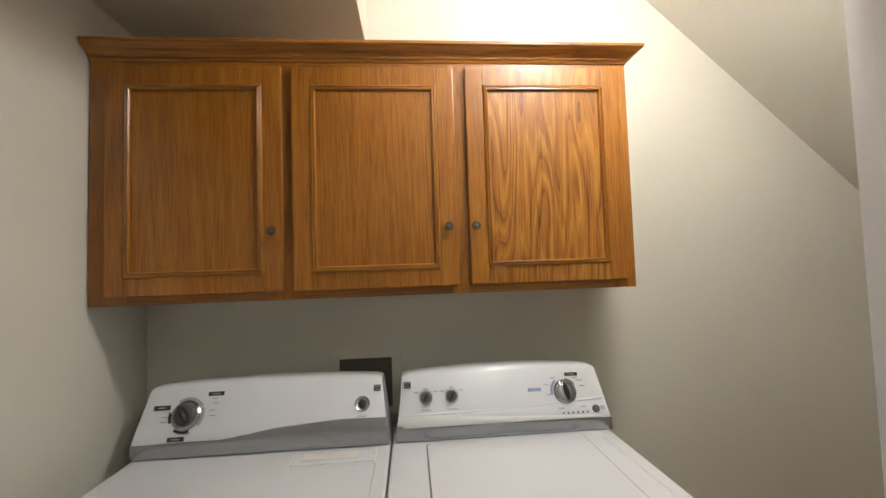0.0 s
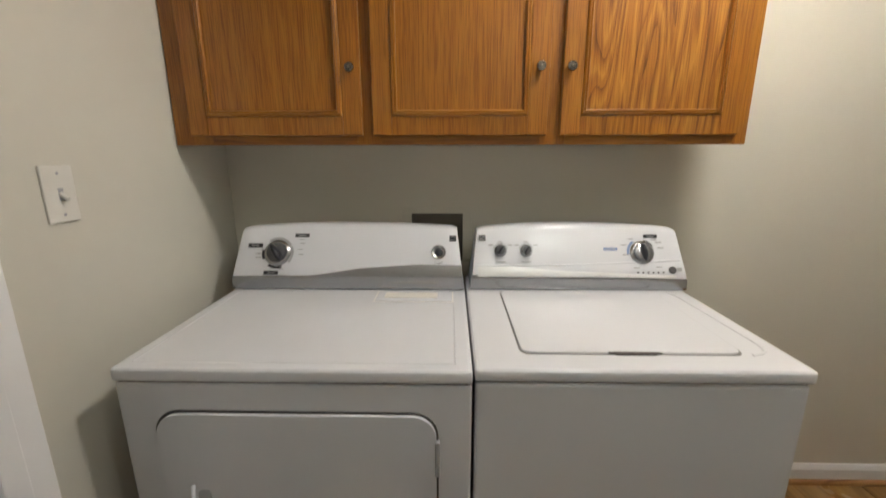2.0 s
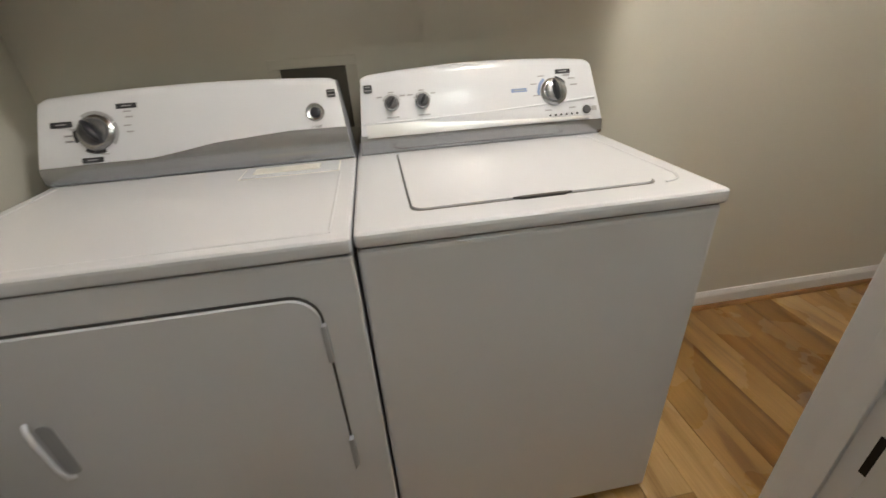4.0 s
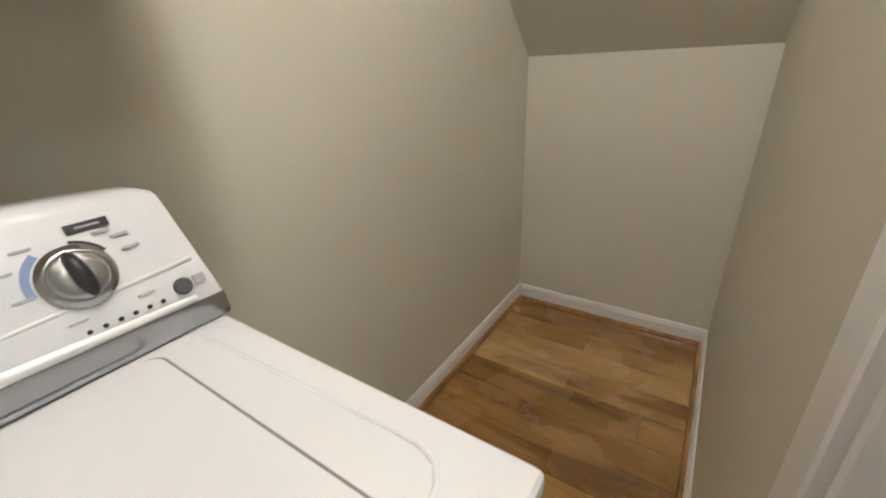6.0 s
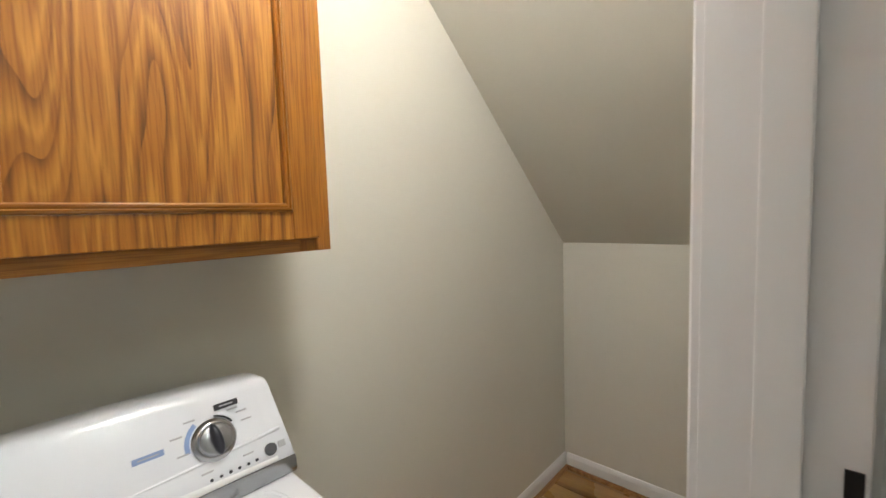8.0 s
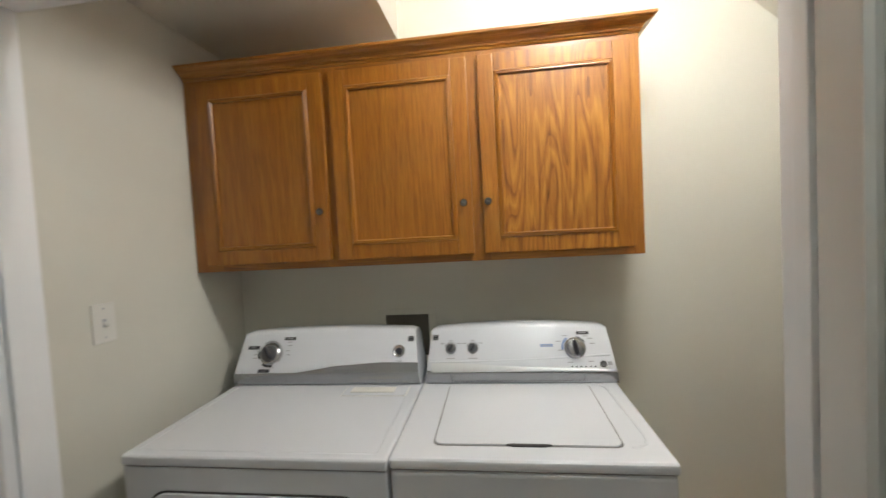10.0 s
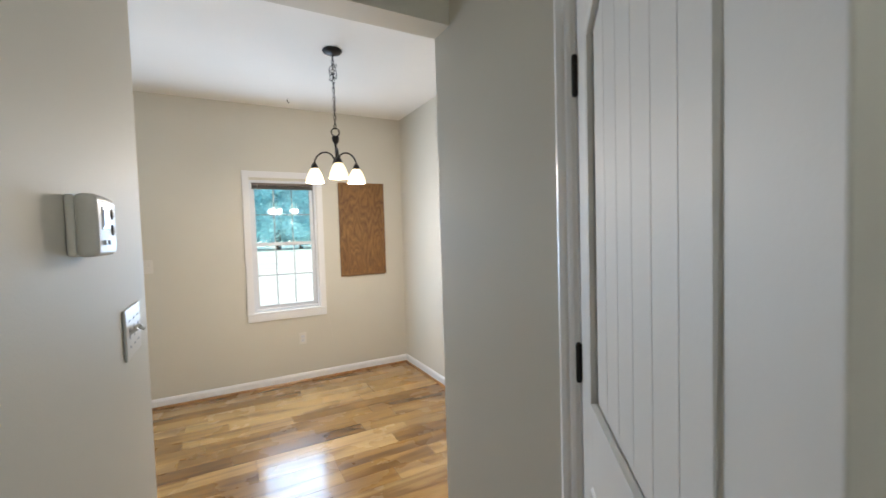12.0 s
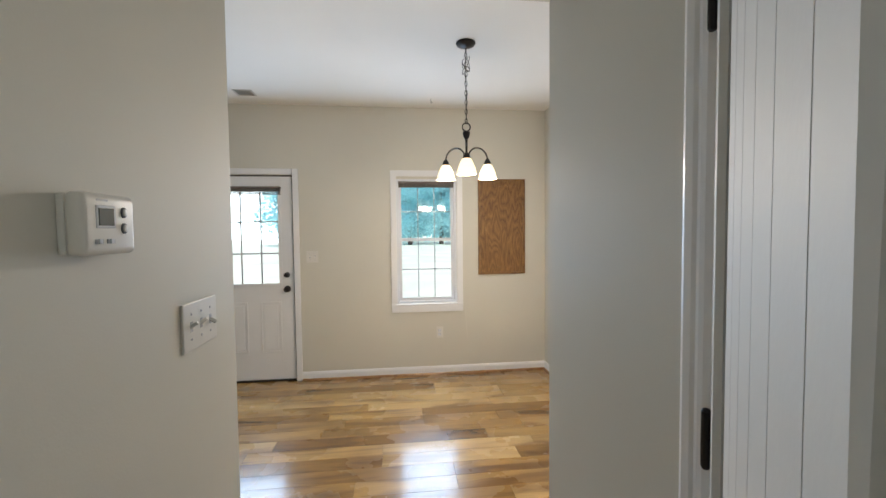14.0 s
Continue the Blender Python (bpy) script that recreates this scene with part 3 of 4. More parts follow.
# ---- washer and dryer ----
DECK = 0.915


def console(owner, x0, x1, band, arch_h):
    """The tilted control panel; band(x): height of the silver strip."""
    n = 36
    prof = [(0.500, DECK), (0.490, DECK + 0.012), (0.487, DECK + 0.05), (0.496, DECK + 0.075), (0.548, DECK + 0.184), (0.556, DECK + 0.195),
            (0.568, DECK + 0.200), (0.630, DECK + 0.194), (0.650, DECK + 0.17), (0.655, DECK)]
    bm = bmesh.new()
    rows = []
    for i in range(n + 1):
        f = i / n
        lean = arch_h * (1 - (2 * f - 1) ** 2) - arch_h * 0.5
        row = []
        for y, z in prof:
            h = max(0, (z - DECK) / 0.199)
            x = x0 + (x1 - x0) * f
            inset = 0.022 * h * (1 - 2 * f)
            edge = min(f, 1 - f) * (x1 - x0)
            soft = max(0, 1 - edge / 0.014) ** 2 * 0.006 * h
            row.append(bm.verts.new((x + inset * (1 if abs(2 * f - 1) > 0.0 else 0), y + soft * 0.3, z + lean * h - soft)))
        rows.append(row)
    k = len(prof)
    for a, b in zip(rows, rows[1:]):
        for j in range(k - 1):
            bm.faces.new((a[j], a[j + 1], b[j + 1], b[j]))
    bm.faces.new(rows[0])
    bm.faces.new(list(reversed(rows[-1])))
    con = owner("console", bm, PLASTIC, None, "glossy white tilted control console", True)
    # silver strip, proud of the face
    bm = bmesh.new()
    lo, hi, back = [], [], []

    def face_y(z):
        for (ya, za), (yb, zb) in zip(prof, prof[1:]):
            if za <= z <= zb:
                return ya + (yb - ya) * (z - za) / (zb - za)
        return 0.5

    grid = []
    for i in range(n + 1):
        f = i / n
        x = x0 - 0.001 + (x1 - x0 + 0.002) * f
        t = band(f)
        col = []
        for j in range(7):
            z = DECK + 0.003 + (t - 0.003) * j / 6
            h = (z - DECK) / 0.199
            col.append(bm.verts.new((x + 0.022 * h * (1 - 2 * f), face_y(z) - 0.0025 * (1 if j < 6 else 0.1), z)))
        grid.append(col)
    for a, b in zip(grid, grid[1:]):
        for j in range(6):
            bm.faces.new((a[j], a[j + 1], b[j + 1], b[j]))
    owner("trim_strip", bm, SILVER, con, "satin silver strip", True)
    return con


def face_matrix(x, z):
    """A pose on the tilted face of a console, its z axis out of the face."""
    y = 0.496 + (z - DECK - 0.075) / 0.103 * 0.049
    return Matrix.Translation((x, y - 0.001, z)) @ pose(0, 0, 0, 90 - 25.4)


def dial(add, parent, x, z, r, lever, label, face=DIALGREY):
    m = face_matrix(x, z)
    base = add("dial", lathe([(r, 0), (r, 0.004), (r * 0.86, 0.009), (r * 0.80, 0.010)], m, 32), CHROME, parent, label, True)
    bm = lathe([(r * 0.78, 0.009), (r * 0.72, 0.016), (r * 0.66, 0.018), (r * 0.3, 0.019)], m, 32)
    add("dial_face", bm, face, base, "", True)
    bm = bmesh.new()
    bmesh.ops.create_uvsphere(bm, u_segments=16, v_segments=10, radius=1,
                              matrix=m @ pose(0, 0, 0.018, 0, 0, lever) @ Matrix.Diagonal((r * 0.26, r * 0.78, r * 0.45, 1)))
    add("pointer_grip", bm, INK, base, "black pointer grip", True)
    return base


def mark(add, parent, x, z, w, h, mat=INK, kind="label_plate"):
    m = face_matrix(x, z)
    bm = box((-w / 2, -h / 2, -0.001), (w / 2, h / 2, 0.0017 if kind == "lettering_bar" else 0.0012))
    bmesh.ops.transform(bm, matrix=m, verts=bm.verts)
    return add(kind, bm, mat, parent)


def ring_arc(add, parent, x, z, r0, r1, a0, a1, mat):
    m = face_matrix(x, z)
    bm = bmesh.new()
    pts = []
    for k in range(13):
        t = radians(a0 + (a1 - a0) * k / 12)
        pts.append([bm.verts.new(m @ Vector((r * math.cos(t), r * math.sin(t), 0.0016))) for r in (r0, r1)])
    for p, q in zip(pts, pts[1:]):
        bm.faces.new((p[0], p[1], q[1], q[0]))
    add("dial_arc", bm, mat, parent)


def appliance(name, label, x0, x1):
    ob = thing(name, label, name.replace("_", " "), ((x0 + x1) / 2, 0.33, 0))
    off = Matrix.Translation((-(x0 + x1) / 2, -0.33, 0))

    def add(kind, bm, mat, parent=None, label="", smooth=False):
        bmesh.ops.transform(bm, matrix=off, verts=bm.verts)
        return part(kind, bm, mat, parent or ob, label, smooth)

    return ob, add


def logo(add, con, x, z):
    mark(add, con, x, z, 0.021, 0.019, INK, "emblem_plate")
    m = face_matrix(x, z)
    for dz in (0.0045, -0.0045):
        bm = box((-0.008, dz - 0.001, 0.001), (0.008, dz + 0.001, 0.0017))
        bmesh.ops.transform(bm, matrix=m, verts=bm.verts)
        add("emblem_bar", bm, GREYINK, con)


def seam(add, parent, outline, depth_axis, r=0.0022, mat=DARK):
    add("seam", tube([Vector(p) for p in outline], r, 6, closed=True), mat, parent)


# dryer
DX0, DX1 = 0.0, 0.746
dryer, add_d = appliance("clothes_dryer", "white electric clothes dryer with tilted console beside the washer", DX0, DX1)
add_d("body", box((DX0 + 0.002, 0.006, 0.018), (DX1 - 0.001, 0.66, 0.8805), 0.006), ENAMEL)
add_d("seam_gap", box((DX0 + 0.009, 0.009, 0.877), (DX1 - 0.009, 0.65, 0.886)), SEAM)
add_d("top_deck", box((DX0, 0.0, 0.884), (DX1, 0.66, DECK), 0.010, seg=3), ENAMEL)
for x in (DX0 + 0.05, DX1 - 0.05):
    for y in (0.05, 0.61):
        add_d("foot", lathe([(0.018, 0), (0.018, 0.012), (0.010, 0.014), (0.010, 0.022)], Matrix.Translation((x, y, 0)), 14), DARK)
con = console(add_d, DX0 + 0.002, DX1 - 0.004, lambda f: 0.048 + 0.034 * (1 / (1 + math.exp(-(f - 0.50) * 15))) + 0.004 * math.sin(f * 3.1), 0.012)
dial(add_d, con, 0.147, 1.032, 0.042, 35, "brushed grey timer dial")
ring_arc(add_d, con, 0.147, 1.032, 0.043, 0.051, 30, 125, GREYINK)
ring_arc(add_d, con, 0.147, 1.032, 0.043, 0.051, 170, 205, INK)
ring_arc(add_d, con, 0.147, 1.032, 0.043, 0.051, 235, 290, INK)
ring_arc(add_d, con, 0.147, 1.032, 0.043, 0.051, -40, 25, GREYINK)
for x, z, w, h in ((0.073, 1.054, 0.046, 0.013), (0.222, 1.084, 0.046, 0.012), (0.130, 0.968 + 0.006, 0.046, 0.012)):
    mark(add_d, con, x, z, w, h)
    mark(add_d, con, x, z, w * 0.5, h * 0.2, GREYINK, "lettering_bar")
for x, z in ((0.085, 1.030), (0.085, 1.018), (0.10, 1.042), (0.225, 1.060), (0.218, 1.042), (0.222, 1.028), (0.222, 1.072), (0.16, 0.985)):
    mark(add_d, con, x, z, 0.016, 0.003, GREYINK, "lettering_bar")
m = face_matrix(0.661, 1.035)
btn = add_d("start_button", lathe([(0.023, 0), (0.023, 0.004), (0.020, 0.007), (0.014, 0.004)], m, 28), CHROME, con, "chrome ringed start button", True)
add_d("button_cap", lathe([(0.012, 0.001), (0.012, 0.007), (0.010, 0.008), (0.002, 0.0075)], m, 24), INK, btn, "", True)
text = bpy.data.curves.new("button_lettering", 'FONT')
text.body, text.size, text.align_x = "START", 0.009, 'CENTER'
text.materials.append(INK)
tx = new("button_lettering", text)
tx.parent = con
tx.matrix_basis = Matrix.Translation((-(DX0 + DX1) / 2, -0.33, 0)) @ face_matrix(0.661, 1.000) @ pose(0, 0, 0.0006)
logo(add_d, con, 0.706, 1.076)
lint = add_d("lint_lid", box((0.475, 0.395, DECK - 0.004), (0.704, 0.478, DECK + 0.0035), 0.003), PLASTIC, None, "slightly yellowed plastic lint filter lid")
add_d("lint_grip", box((0.50, 0.415, DECK + 0.002), (0.66, 0.462, DECK + 0.006), 0.003), PLATE, lint)
add_d("lint_gap", box((0.471, 0.391, DECK - 0.004), (0.708, 0.482, DECK + 0.0008)), PLATE, lint)
# raised lip pressed into the deck
for a, b in (((0.03, 0.030), (0.03, 0.47)), ((0.711, 0.03), (0.711, 0.385)), ((0.03, 0.03), (0.711, 0.03))):
    add_d("deck_ridge", tube([(a[0], a[1], DECK - 0.0022), (b[0], b[1], DECK - 0.0022)], 0.004, 8), ENAMEL)
door_out = rounded(0.0735, 0.6755, 0.3165, 0.8170, 0.054, 7)
ddoor = add_d("dryer_door", slab(rounded(0.080, 0.671, 0.321, 0.812, 0.050, 7), 0.014, Matrix.Translation((0, -0.0045, 0))), ENAMEL)
add_d("door_gap", slab(door_out, 0.004, Matrix.Translation((0, 0.0035, 0))), GAP, ddoor)
# grey plate laid on the flat door for the shade behind the pull
add_d("handle_recess", slab(rounded(0.150, 0.178, 0.497, 0.628, 0.012, 5), 0.003, Matrix.Translation((0, -0.0062, 0))), GREYINK, ddoor)
add_d("door_handle", tube([(0.140, -0.0045, 0.636), (0.146, -0.016, 0.628), (0.150, -0.020, 0.60), (0.153, -0.020, 0.53), (0.156, -0.016, 0.500), (0.158, -0.0045, 0.488)], 0.0050, 10), ENAMEL, ddoor, "white plastic pull", True)
for z0, z1 in ((0.669, 0.754), (0.364, 0.453)):
    add_d("hinge", box((0.668, -0.008, z0), (0.679, 0.006, z1), 0.003), GREYINK, ddoor)

# washer
WX0, WX1 = 0.750, 1.435
washer, add_w = appliance("washing_machine", "white top-loading washing machine with closed lid and tilted console", WX0, WX1)
add_w("body", box((WX0 + 0.001, 0.010, 0.028), (WX1 - 0.004, 0.66, 0.8840), 0.012, seg=3), ENAMEL)
add_w("seam_gap", box((WX0 + 0.010, 0.016, 0.879), (WX1 - 0.010, 0.65, 0.889)), SEAM)
add_w("top_deck", box((WX0, 0.004, 0.888), (WX1, 0.66, DECK + 0.003), 0.011, seg=3), ENAMEL)
for x in (WX0 + 0.05, WX1 - 0.05):
    for y in (0.06, 0.60):
        add_w("foot", lathe([(0.018, 0), (0.018, 0.014), (0.010, 0.016), (0.010, 0.032)], Matrix.Translation((x, y, 0)), 14), DARK)


def lid_outline(gap, z):
    r = 0.022
    x0, x1, y0, y1 = 0.856 - gap, 1.330 + gap, 0.074 - gap, 0.476 + gap
    return [(x, y, z) for x, y in rounded(x0, x1, y0, y1, r, 6)]


def flat_plate(outline, z0, z1):
    bm = bmesh.new()
    lo = [bm.verts.new((x, y, z0)) for x, y, _ in outline]
    hi = [bm.verts.new((x, y, z1)) for x, y, _ in outline]
    n = len(lo)
    bm.faces.new(list(reversed(lo)))
    bm.faces.new(hi)
    for i in range(n):
        bm.faces.new((lo[i], lo[(i + 1) % n], hi[(i + 1) % n], hi[i]))
    return bm


lid = add_w("lid", flat_plate(lid_outline(0, 0), DECK + 0.002, DECK + 0.0065), ENAMEL, None, "white closed lid with a finger slot")
add_w("lid_gap", flat_plate(lid_outline(0.0045, 0), DECK, DECK + 0.0037), SEAM, lid)
slot = [(1.042, 0.074), (1.060, 0.067), (1.14, 0.067), (1.158, 0.074), (1.145, 0.077), (1.055, 0.077)]
# dark plate laid on the lid for the shade inside its finger slot
add_w("finger_slot", flat_plate([(x, y, 0) for x, y in slot], DECK + 0.002, DECK + 0.0072), GAP, lid)
add_w("deck_ridge", tube([(x, y, DECK + 0.0008) for x, y in ((1.364, 0.476), (1.378, 0.464), (1.386, 0.44), (1.397, 0.14), (1.396, 0.112), (1.388, 0.090), (1.372, 0.078), (1.350, 0.072))], 0.0042, 8), ENAMEL, None, "", True)
con = console(add_w, WX0 + 0.012, WX1 + 0.004, lambda f: 0.054 - 0.010 * f, 0.016)
# swoosh moulded into the face; its pearly finish stands in for a bright reflection
bm = bmesh.new()
rows = []
for i in range(33):
    f = i / 32
    x = WX0 + 0.035 + (WX1 - WX0 - 0.07) * f
    zb = DECK + 0.049
    zt = zb + 0.006 + 0.030 * (1 - f) ** 1.3
    rows.append([])
    for k in range(4):
        z = zb + (zt - zb) * k / 3
        y = 0.487 + 0.009 * (z - DECK - 0.05) / 0.025 if z < DECK + 0.075 else 0.496 + 0.052 * (z - DECK - 0.075) / 0.109
        rows[-1].append(bm.verts.new((x, y - (0.0030, 0.0028, 0.0020, 0.0006)[k], z)))
for a, b in zip(rows, rows[1:]):
    for k in range(3):
        bm.faces.new((a[k], a[k + 1], b[k + 1], b[k]))
add_w("swoosh", bm, SWOOSH_SHEEN, con, "glossy pearl swoosh", True)
# raised rib added to draw the bright line along the face's fold
fold = [face_matrix(WX0 + 0.030 + (WX1 - WX0 - 0.050) * k / 24, DECK + 0.082 + 0.018 * (k / 24) ** 2) @ Vector((0, 0, -0.0029)) for k in range(25)]
add_w("console_fold", tube(fold, 0.0040, 12), PLASTIC, con, "", True)
dial(add_w, con, 0.857, 1.040, 0.020, -35, "small brushed grey dial")
dial(add_w, con, 0.938, 1.040, 0.020, -30, "small brushed grey dial")
dial(add_w, con, 1.300, 1.036, 0.037, 8, "brushed grey cycle dial", SILVER)
ring_arc(add_w, con, 1.300, 1.036, 0.0385, 0.0420, 30, 80, INK)
ring_arc(add_w, con, 1.300, 1.036, 0.039, 0.047, 125, 190, BLUEINK)
for x in (0.857, 0.938):
    ring_arc(add_w, con, x, 1.040, 0.022, 0.0245, 20, 160, GREYINK)
    for dx in (-0.03, 0, 0.03):
        mark(add_w, con, x + dx, 1.066 - abs(dx) * 0.3, 0.014, 0.003, GREYINK, "lettering_bar")
    mark(add_w, con, x, 1.008, 0.032, 0.003, GREYINK, "lettering_bar")
mark(add_w, con, 1.331, 1.084, 0.042, 0.011)
mark(add_w, con, 1.331, 1.084, 0.024, 0.0025, GREYINK, "lettering_bar")
mark(add_w, con, 1.203, 1.046, 0.044, 0.010, BLUEINK)
mark(add_w, con, 1.203, 1.046, 0.030, 0.002, GREYINK, "lettering_bar")
for x, z in ((1.245, 1.058), (1.25, 1.030), (1.268, 1.076), (1.355, 1.066), (1.36, 1.05), (1.28, 0.992), (1.35, 0.994), (1.34, 1.074)):
    mark(add_w, con, x, z, 0.018, 0.003, GREYINK, "lettering_bar")
for k in range(6):
    m = face_matrix(1.284 + 0.0156 * k, 0.979)
    add_w("indicator_light", lathe([(0.0028, -0.001), (0.0028, 0.0012), (0.0015, 0.002)], m, 10), INK, con)
m = face_matrix(1.390, 0.986)
add_w("push_button", lathe([(0.0115, -0.001), (0.0115, 0.003), (0.009, 0.005), (0.001, 0.005)], m, 20), DIALGREY, con, "grey push button", True)
mark(add_w, con, 1.412, 0.988, 0.014, 0.012, GREYINK, "lettering_block")
logo(add_w, con, 0.800, 1.078)

# ---- laundry wall fittings ----


def toggle_plate(name, label, gangs, m, ups):
    """A wall plate in x and z whose face looks along -y."""
    ob = thing(name, label, "light switch")
    ob.matrix_world = m
    w = 0.070 + 0.046 * (gangs - 1)
    part("plate", box((-w / 2, -0.006, -0.0575), (w / 2, 0.0, 0.0575), 0.003), PLATE, ob)
    for g in range(gangs):
        x = (g - (gangs - 1) / 2) * 0.046
        part("toggle_slot", box((x - 0.0055, -0.0066, -0.012), (x + 0.0055, -0.0035, 0.012)), GREYINK, ob)
        s = 1 if ups[g] else -1
        part("toggle", tube([(x, -0.004, 0), (x, -0.013, 0.006 * s), (x, -0.020, 0.010 * s)], [0.0055, 0.0046, 0.0042], 8), PLATE, ob, "", True)
        for z in (-0.042, 0.042) if gangs == 1 else (-0.03, 0.03):
            part("screw", lathe([(0.0032, 0), (0.0032, 0.0007), (0.0022, 0.0012)], Matrix.Translation((x, -0.0058, z)) @ pose(0, 0, 0, 90), 10), GREYINK, ob)
    return ob


toggle_plate("light_switch", "single almond toggle switch on the laundry wall", 1, pose(LEFT + 0.0005, 0.078, 1.262, 0, 0, 90), (False,))

obx = thing("washer_outlet_box", "recessed plumbing outlet box behind the washer, inner shade drawn as a dark plate", "outlet box", (0.65, BACK, 1.04))
part("frame", box((-0.125, -0.006, 0.088), (0.125, -0.0005, 0.115), 0.002), WALL, obx)
part("frame", box((-0.125, -0.006, -0.115), (0.125, -0.0005, -0.088), 0.002), WALL, obx)
part("frame", box((-0.125, -0.006, -0.088), (-0.093, -0.0005, 0.088), 0.002), WALL, obx)
part("frame", box((0.093, -0.006, -0.088), (0.125, -0.0005, 0.088), 0.002), WALL, obx)
# flat dark plate on the wall stands in for the box's shaded inside
part("recess_shade_plate", box((-0.093, -0.003, -0.088), (0.093, -0.0008, 0.088)), RECESS_SHADE, obx)


def dome_light(place, label):
    ob = thing("ceiling_light", label, "ceiling light", place)
    part("base", lathe([(0.02, 0), (0.15, 0), (0.155, -0.012), (0.14, -0.024), (0.13, -0.024)], None, 32), BRONZE, ob, "", True)
    return ob


dome_light((1.42, -0.035, HIGH - 0.001), "round bronze base of the laundry ceiling light")
# assumed base above the hall fill light, out of view
dome_light((1.35, -0.80, 2.439), "round bronze base assumed for an unseen hall ceiling light")

# ---- hall ----
toggle_plate("light_switch", "white triple toggle switch beside the dining room opening", 3, pose(-0.288, HALL_S + 0.0005, 1.290, 0, 0, 180) @ Matrix.Diagonal((0.88, 0.88, 0.84, 1)), (True, True, False))
th = thing("thermostat", "grey-white wall thermostat with small display", "thermostat")
th.matrix_world = pose(0.009, HALL_S + 0.0005, 1.488, 0, 0, 180) @ Matrix.Diagonal((0.72, 0.80, 0.88, 1))
part("back_plate", box((-0.068, -0.012, -0.044), (0.068, 0, 0.044), 0.004), PLATE, th)
part("case", box((-0.070, -0.040, -0.046), (0.070, -0.011, 0.046), 0.012, seg=4), PLATE, th, "", True)
part("display_frame", box((-0.040, -0.0415, -0.006), (0.010, -0.039, 0.028), 0.002), PLASTIC, th)
part("display", box((-0.035, -0.0425, -0.002), (0.004, -0.040, 0.024), 0.001), LCD, th)
for z in (0.019, -0.006):
    m = Matrix.Translation((0.034, -0.039, z)) @ pose(0, 0, 0, 90)
    btn = part("button", lathe([(0.0085, 0), (0.0085, 0.0025), (0.007, 0.003), (0.001, 0.003)], m, 18), DIALGREY, th, "dark ringed button", True)
    part("button_cap", lathe([(0.0055, 0.002), (0.0055, 0.0042), (0.004, 0.005), (0.001, 0.005)], m, 16), PLATE, btn, "", True)
for x in (-0.034, -0.004):
    part("slider_slot", box((x - 0.010, -0.0408, -0.029), (x + 0.010, -0.039, -0.0225)), GREYINK, th)
    part("slider", box((x - 0.004, -0.044, -0.029), (x + 0.004, -0.040, -0.022), 0.001), PLASTIC, th)
part("lettering_bar", box((-0.038, -0.0404, 0.034), (-0.008, -0.0395, 0.037)), GREYINK, th)

# ---- dining room ----


def outline_frame(y0, y1, z0, z1, t, x0, x1, bm=None, bevel=0.002):
    """Four bars round an opening in the west wall, t wide, inside the given rectangle."""
    bm = bm or bmesh.new()
    box((x0, y0, z0), (x1, y0 + t, z1), bevel, bm)
    box((x0, y1 - t, z0), (x1, y1, z1), bevel, bm)
    box((x0, y0 + t, z0), (x1, y1 - t, z0 + t), bevel, bm)
    box((x0, y0 + t, z1 - t), (x1, y1 - t, z1), bevel, bm)
    return bm


win = thing("window_1", "white double-hung window with six-pane sashes and raised blind", "window", (WEST, (WY0 + WY1) / 2, WZ0), kind="structure")
wof = Matrix.Translation((-WEST, -(WY0 + WY1) / 2, -WZ0))


def add_win(name, bm, mat, parent=None, label=""):
    bmesh.ops.transform(bm, matrix=wof, verts=bm.verts)
    return part(name, bm, mat, parent or win, label)


add_win("casing", outline_frame(WY0 - 0.058, WY1 + 0.062, WZ0 - 0.09, WZ1 + 0.085, 0.060, WEST - 0.001, WEST + 0.017), TRIM)
add_win("window_sill", box((WEST - 0.13, WY0 - 0.062, WZ0 - 0.030), (WEST + 0.019, WY1 + 0.064, WZ0 - 0.004), 0.004), TRIM)
add_win("window_frame", outline_frame(WY0, WY1, WZ0, WZ1, 0.022, WEST - 0.13, WEST - 0.004), VINYL)
MEET = 1.394
for kind, z0, z1, x in (("upper_sash", MEET - 0.012, WZ1 - 0.022, WEST - 0.105), ("lower_sash", WZ0 + 0.022, MEET + 0.020, WEST - 0.070)):
    y0, y1 = WY0 + 0.022, WY1 - 0.022
    sash = add_win(kind, outline_frame(y0, y1, z0, z1, 0.030, x, x + 0.030), VINYL)
    for k in range(3):
        for j in range(2):
            ya, yb = (y0 + 0.030 + (y1 - y0 - 0.060) * q / 3 for q in (k, k + 1))
            za, zb = (z0 + 0.030 + (z1 - z0 - 0.060) * q / 2 for q in (j, j + 1))
            pane = add_win("pane", box((x + 0.013, ya + 0.0008, za + 0.0008), (x + 0.017, yb - 0.0008, zb - 0.0008)), GLASS, sash)
            pane.visible_shadow = False
    for q in (1, 2):
        y = y0 + 0.030 + (y1 - y0 - 0.060) * q / 3
        add_win("muntin", box((x + 0.011, y - 0.005, z0 + 0.030), (x + 0.0125, y + 0.005, z1 - 0.030)), MUNTIN_BACKLIT, sash)
    z = (z0 + z1) / 2
    add_win("muntin", box((x + 0.0095, y0 + 0.030, z - 0.005), (x + 0.0108, y1 - 0.030, z + 0.005)), MUNTIN_BACKLIT, sash)


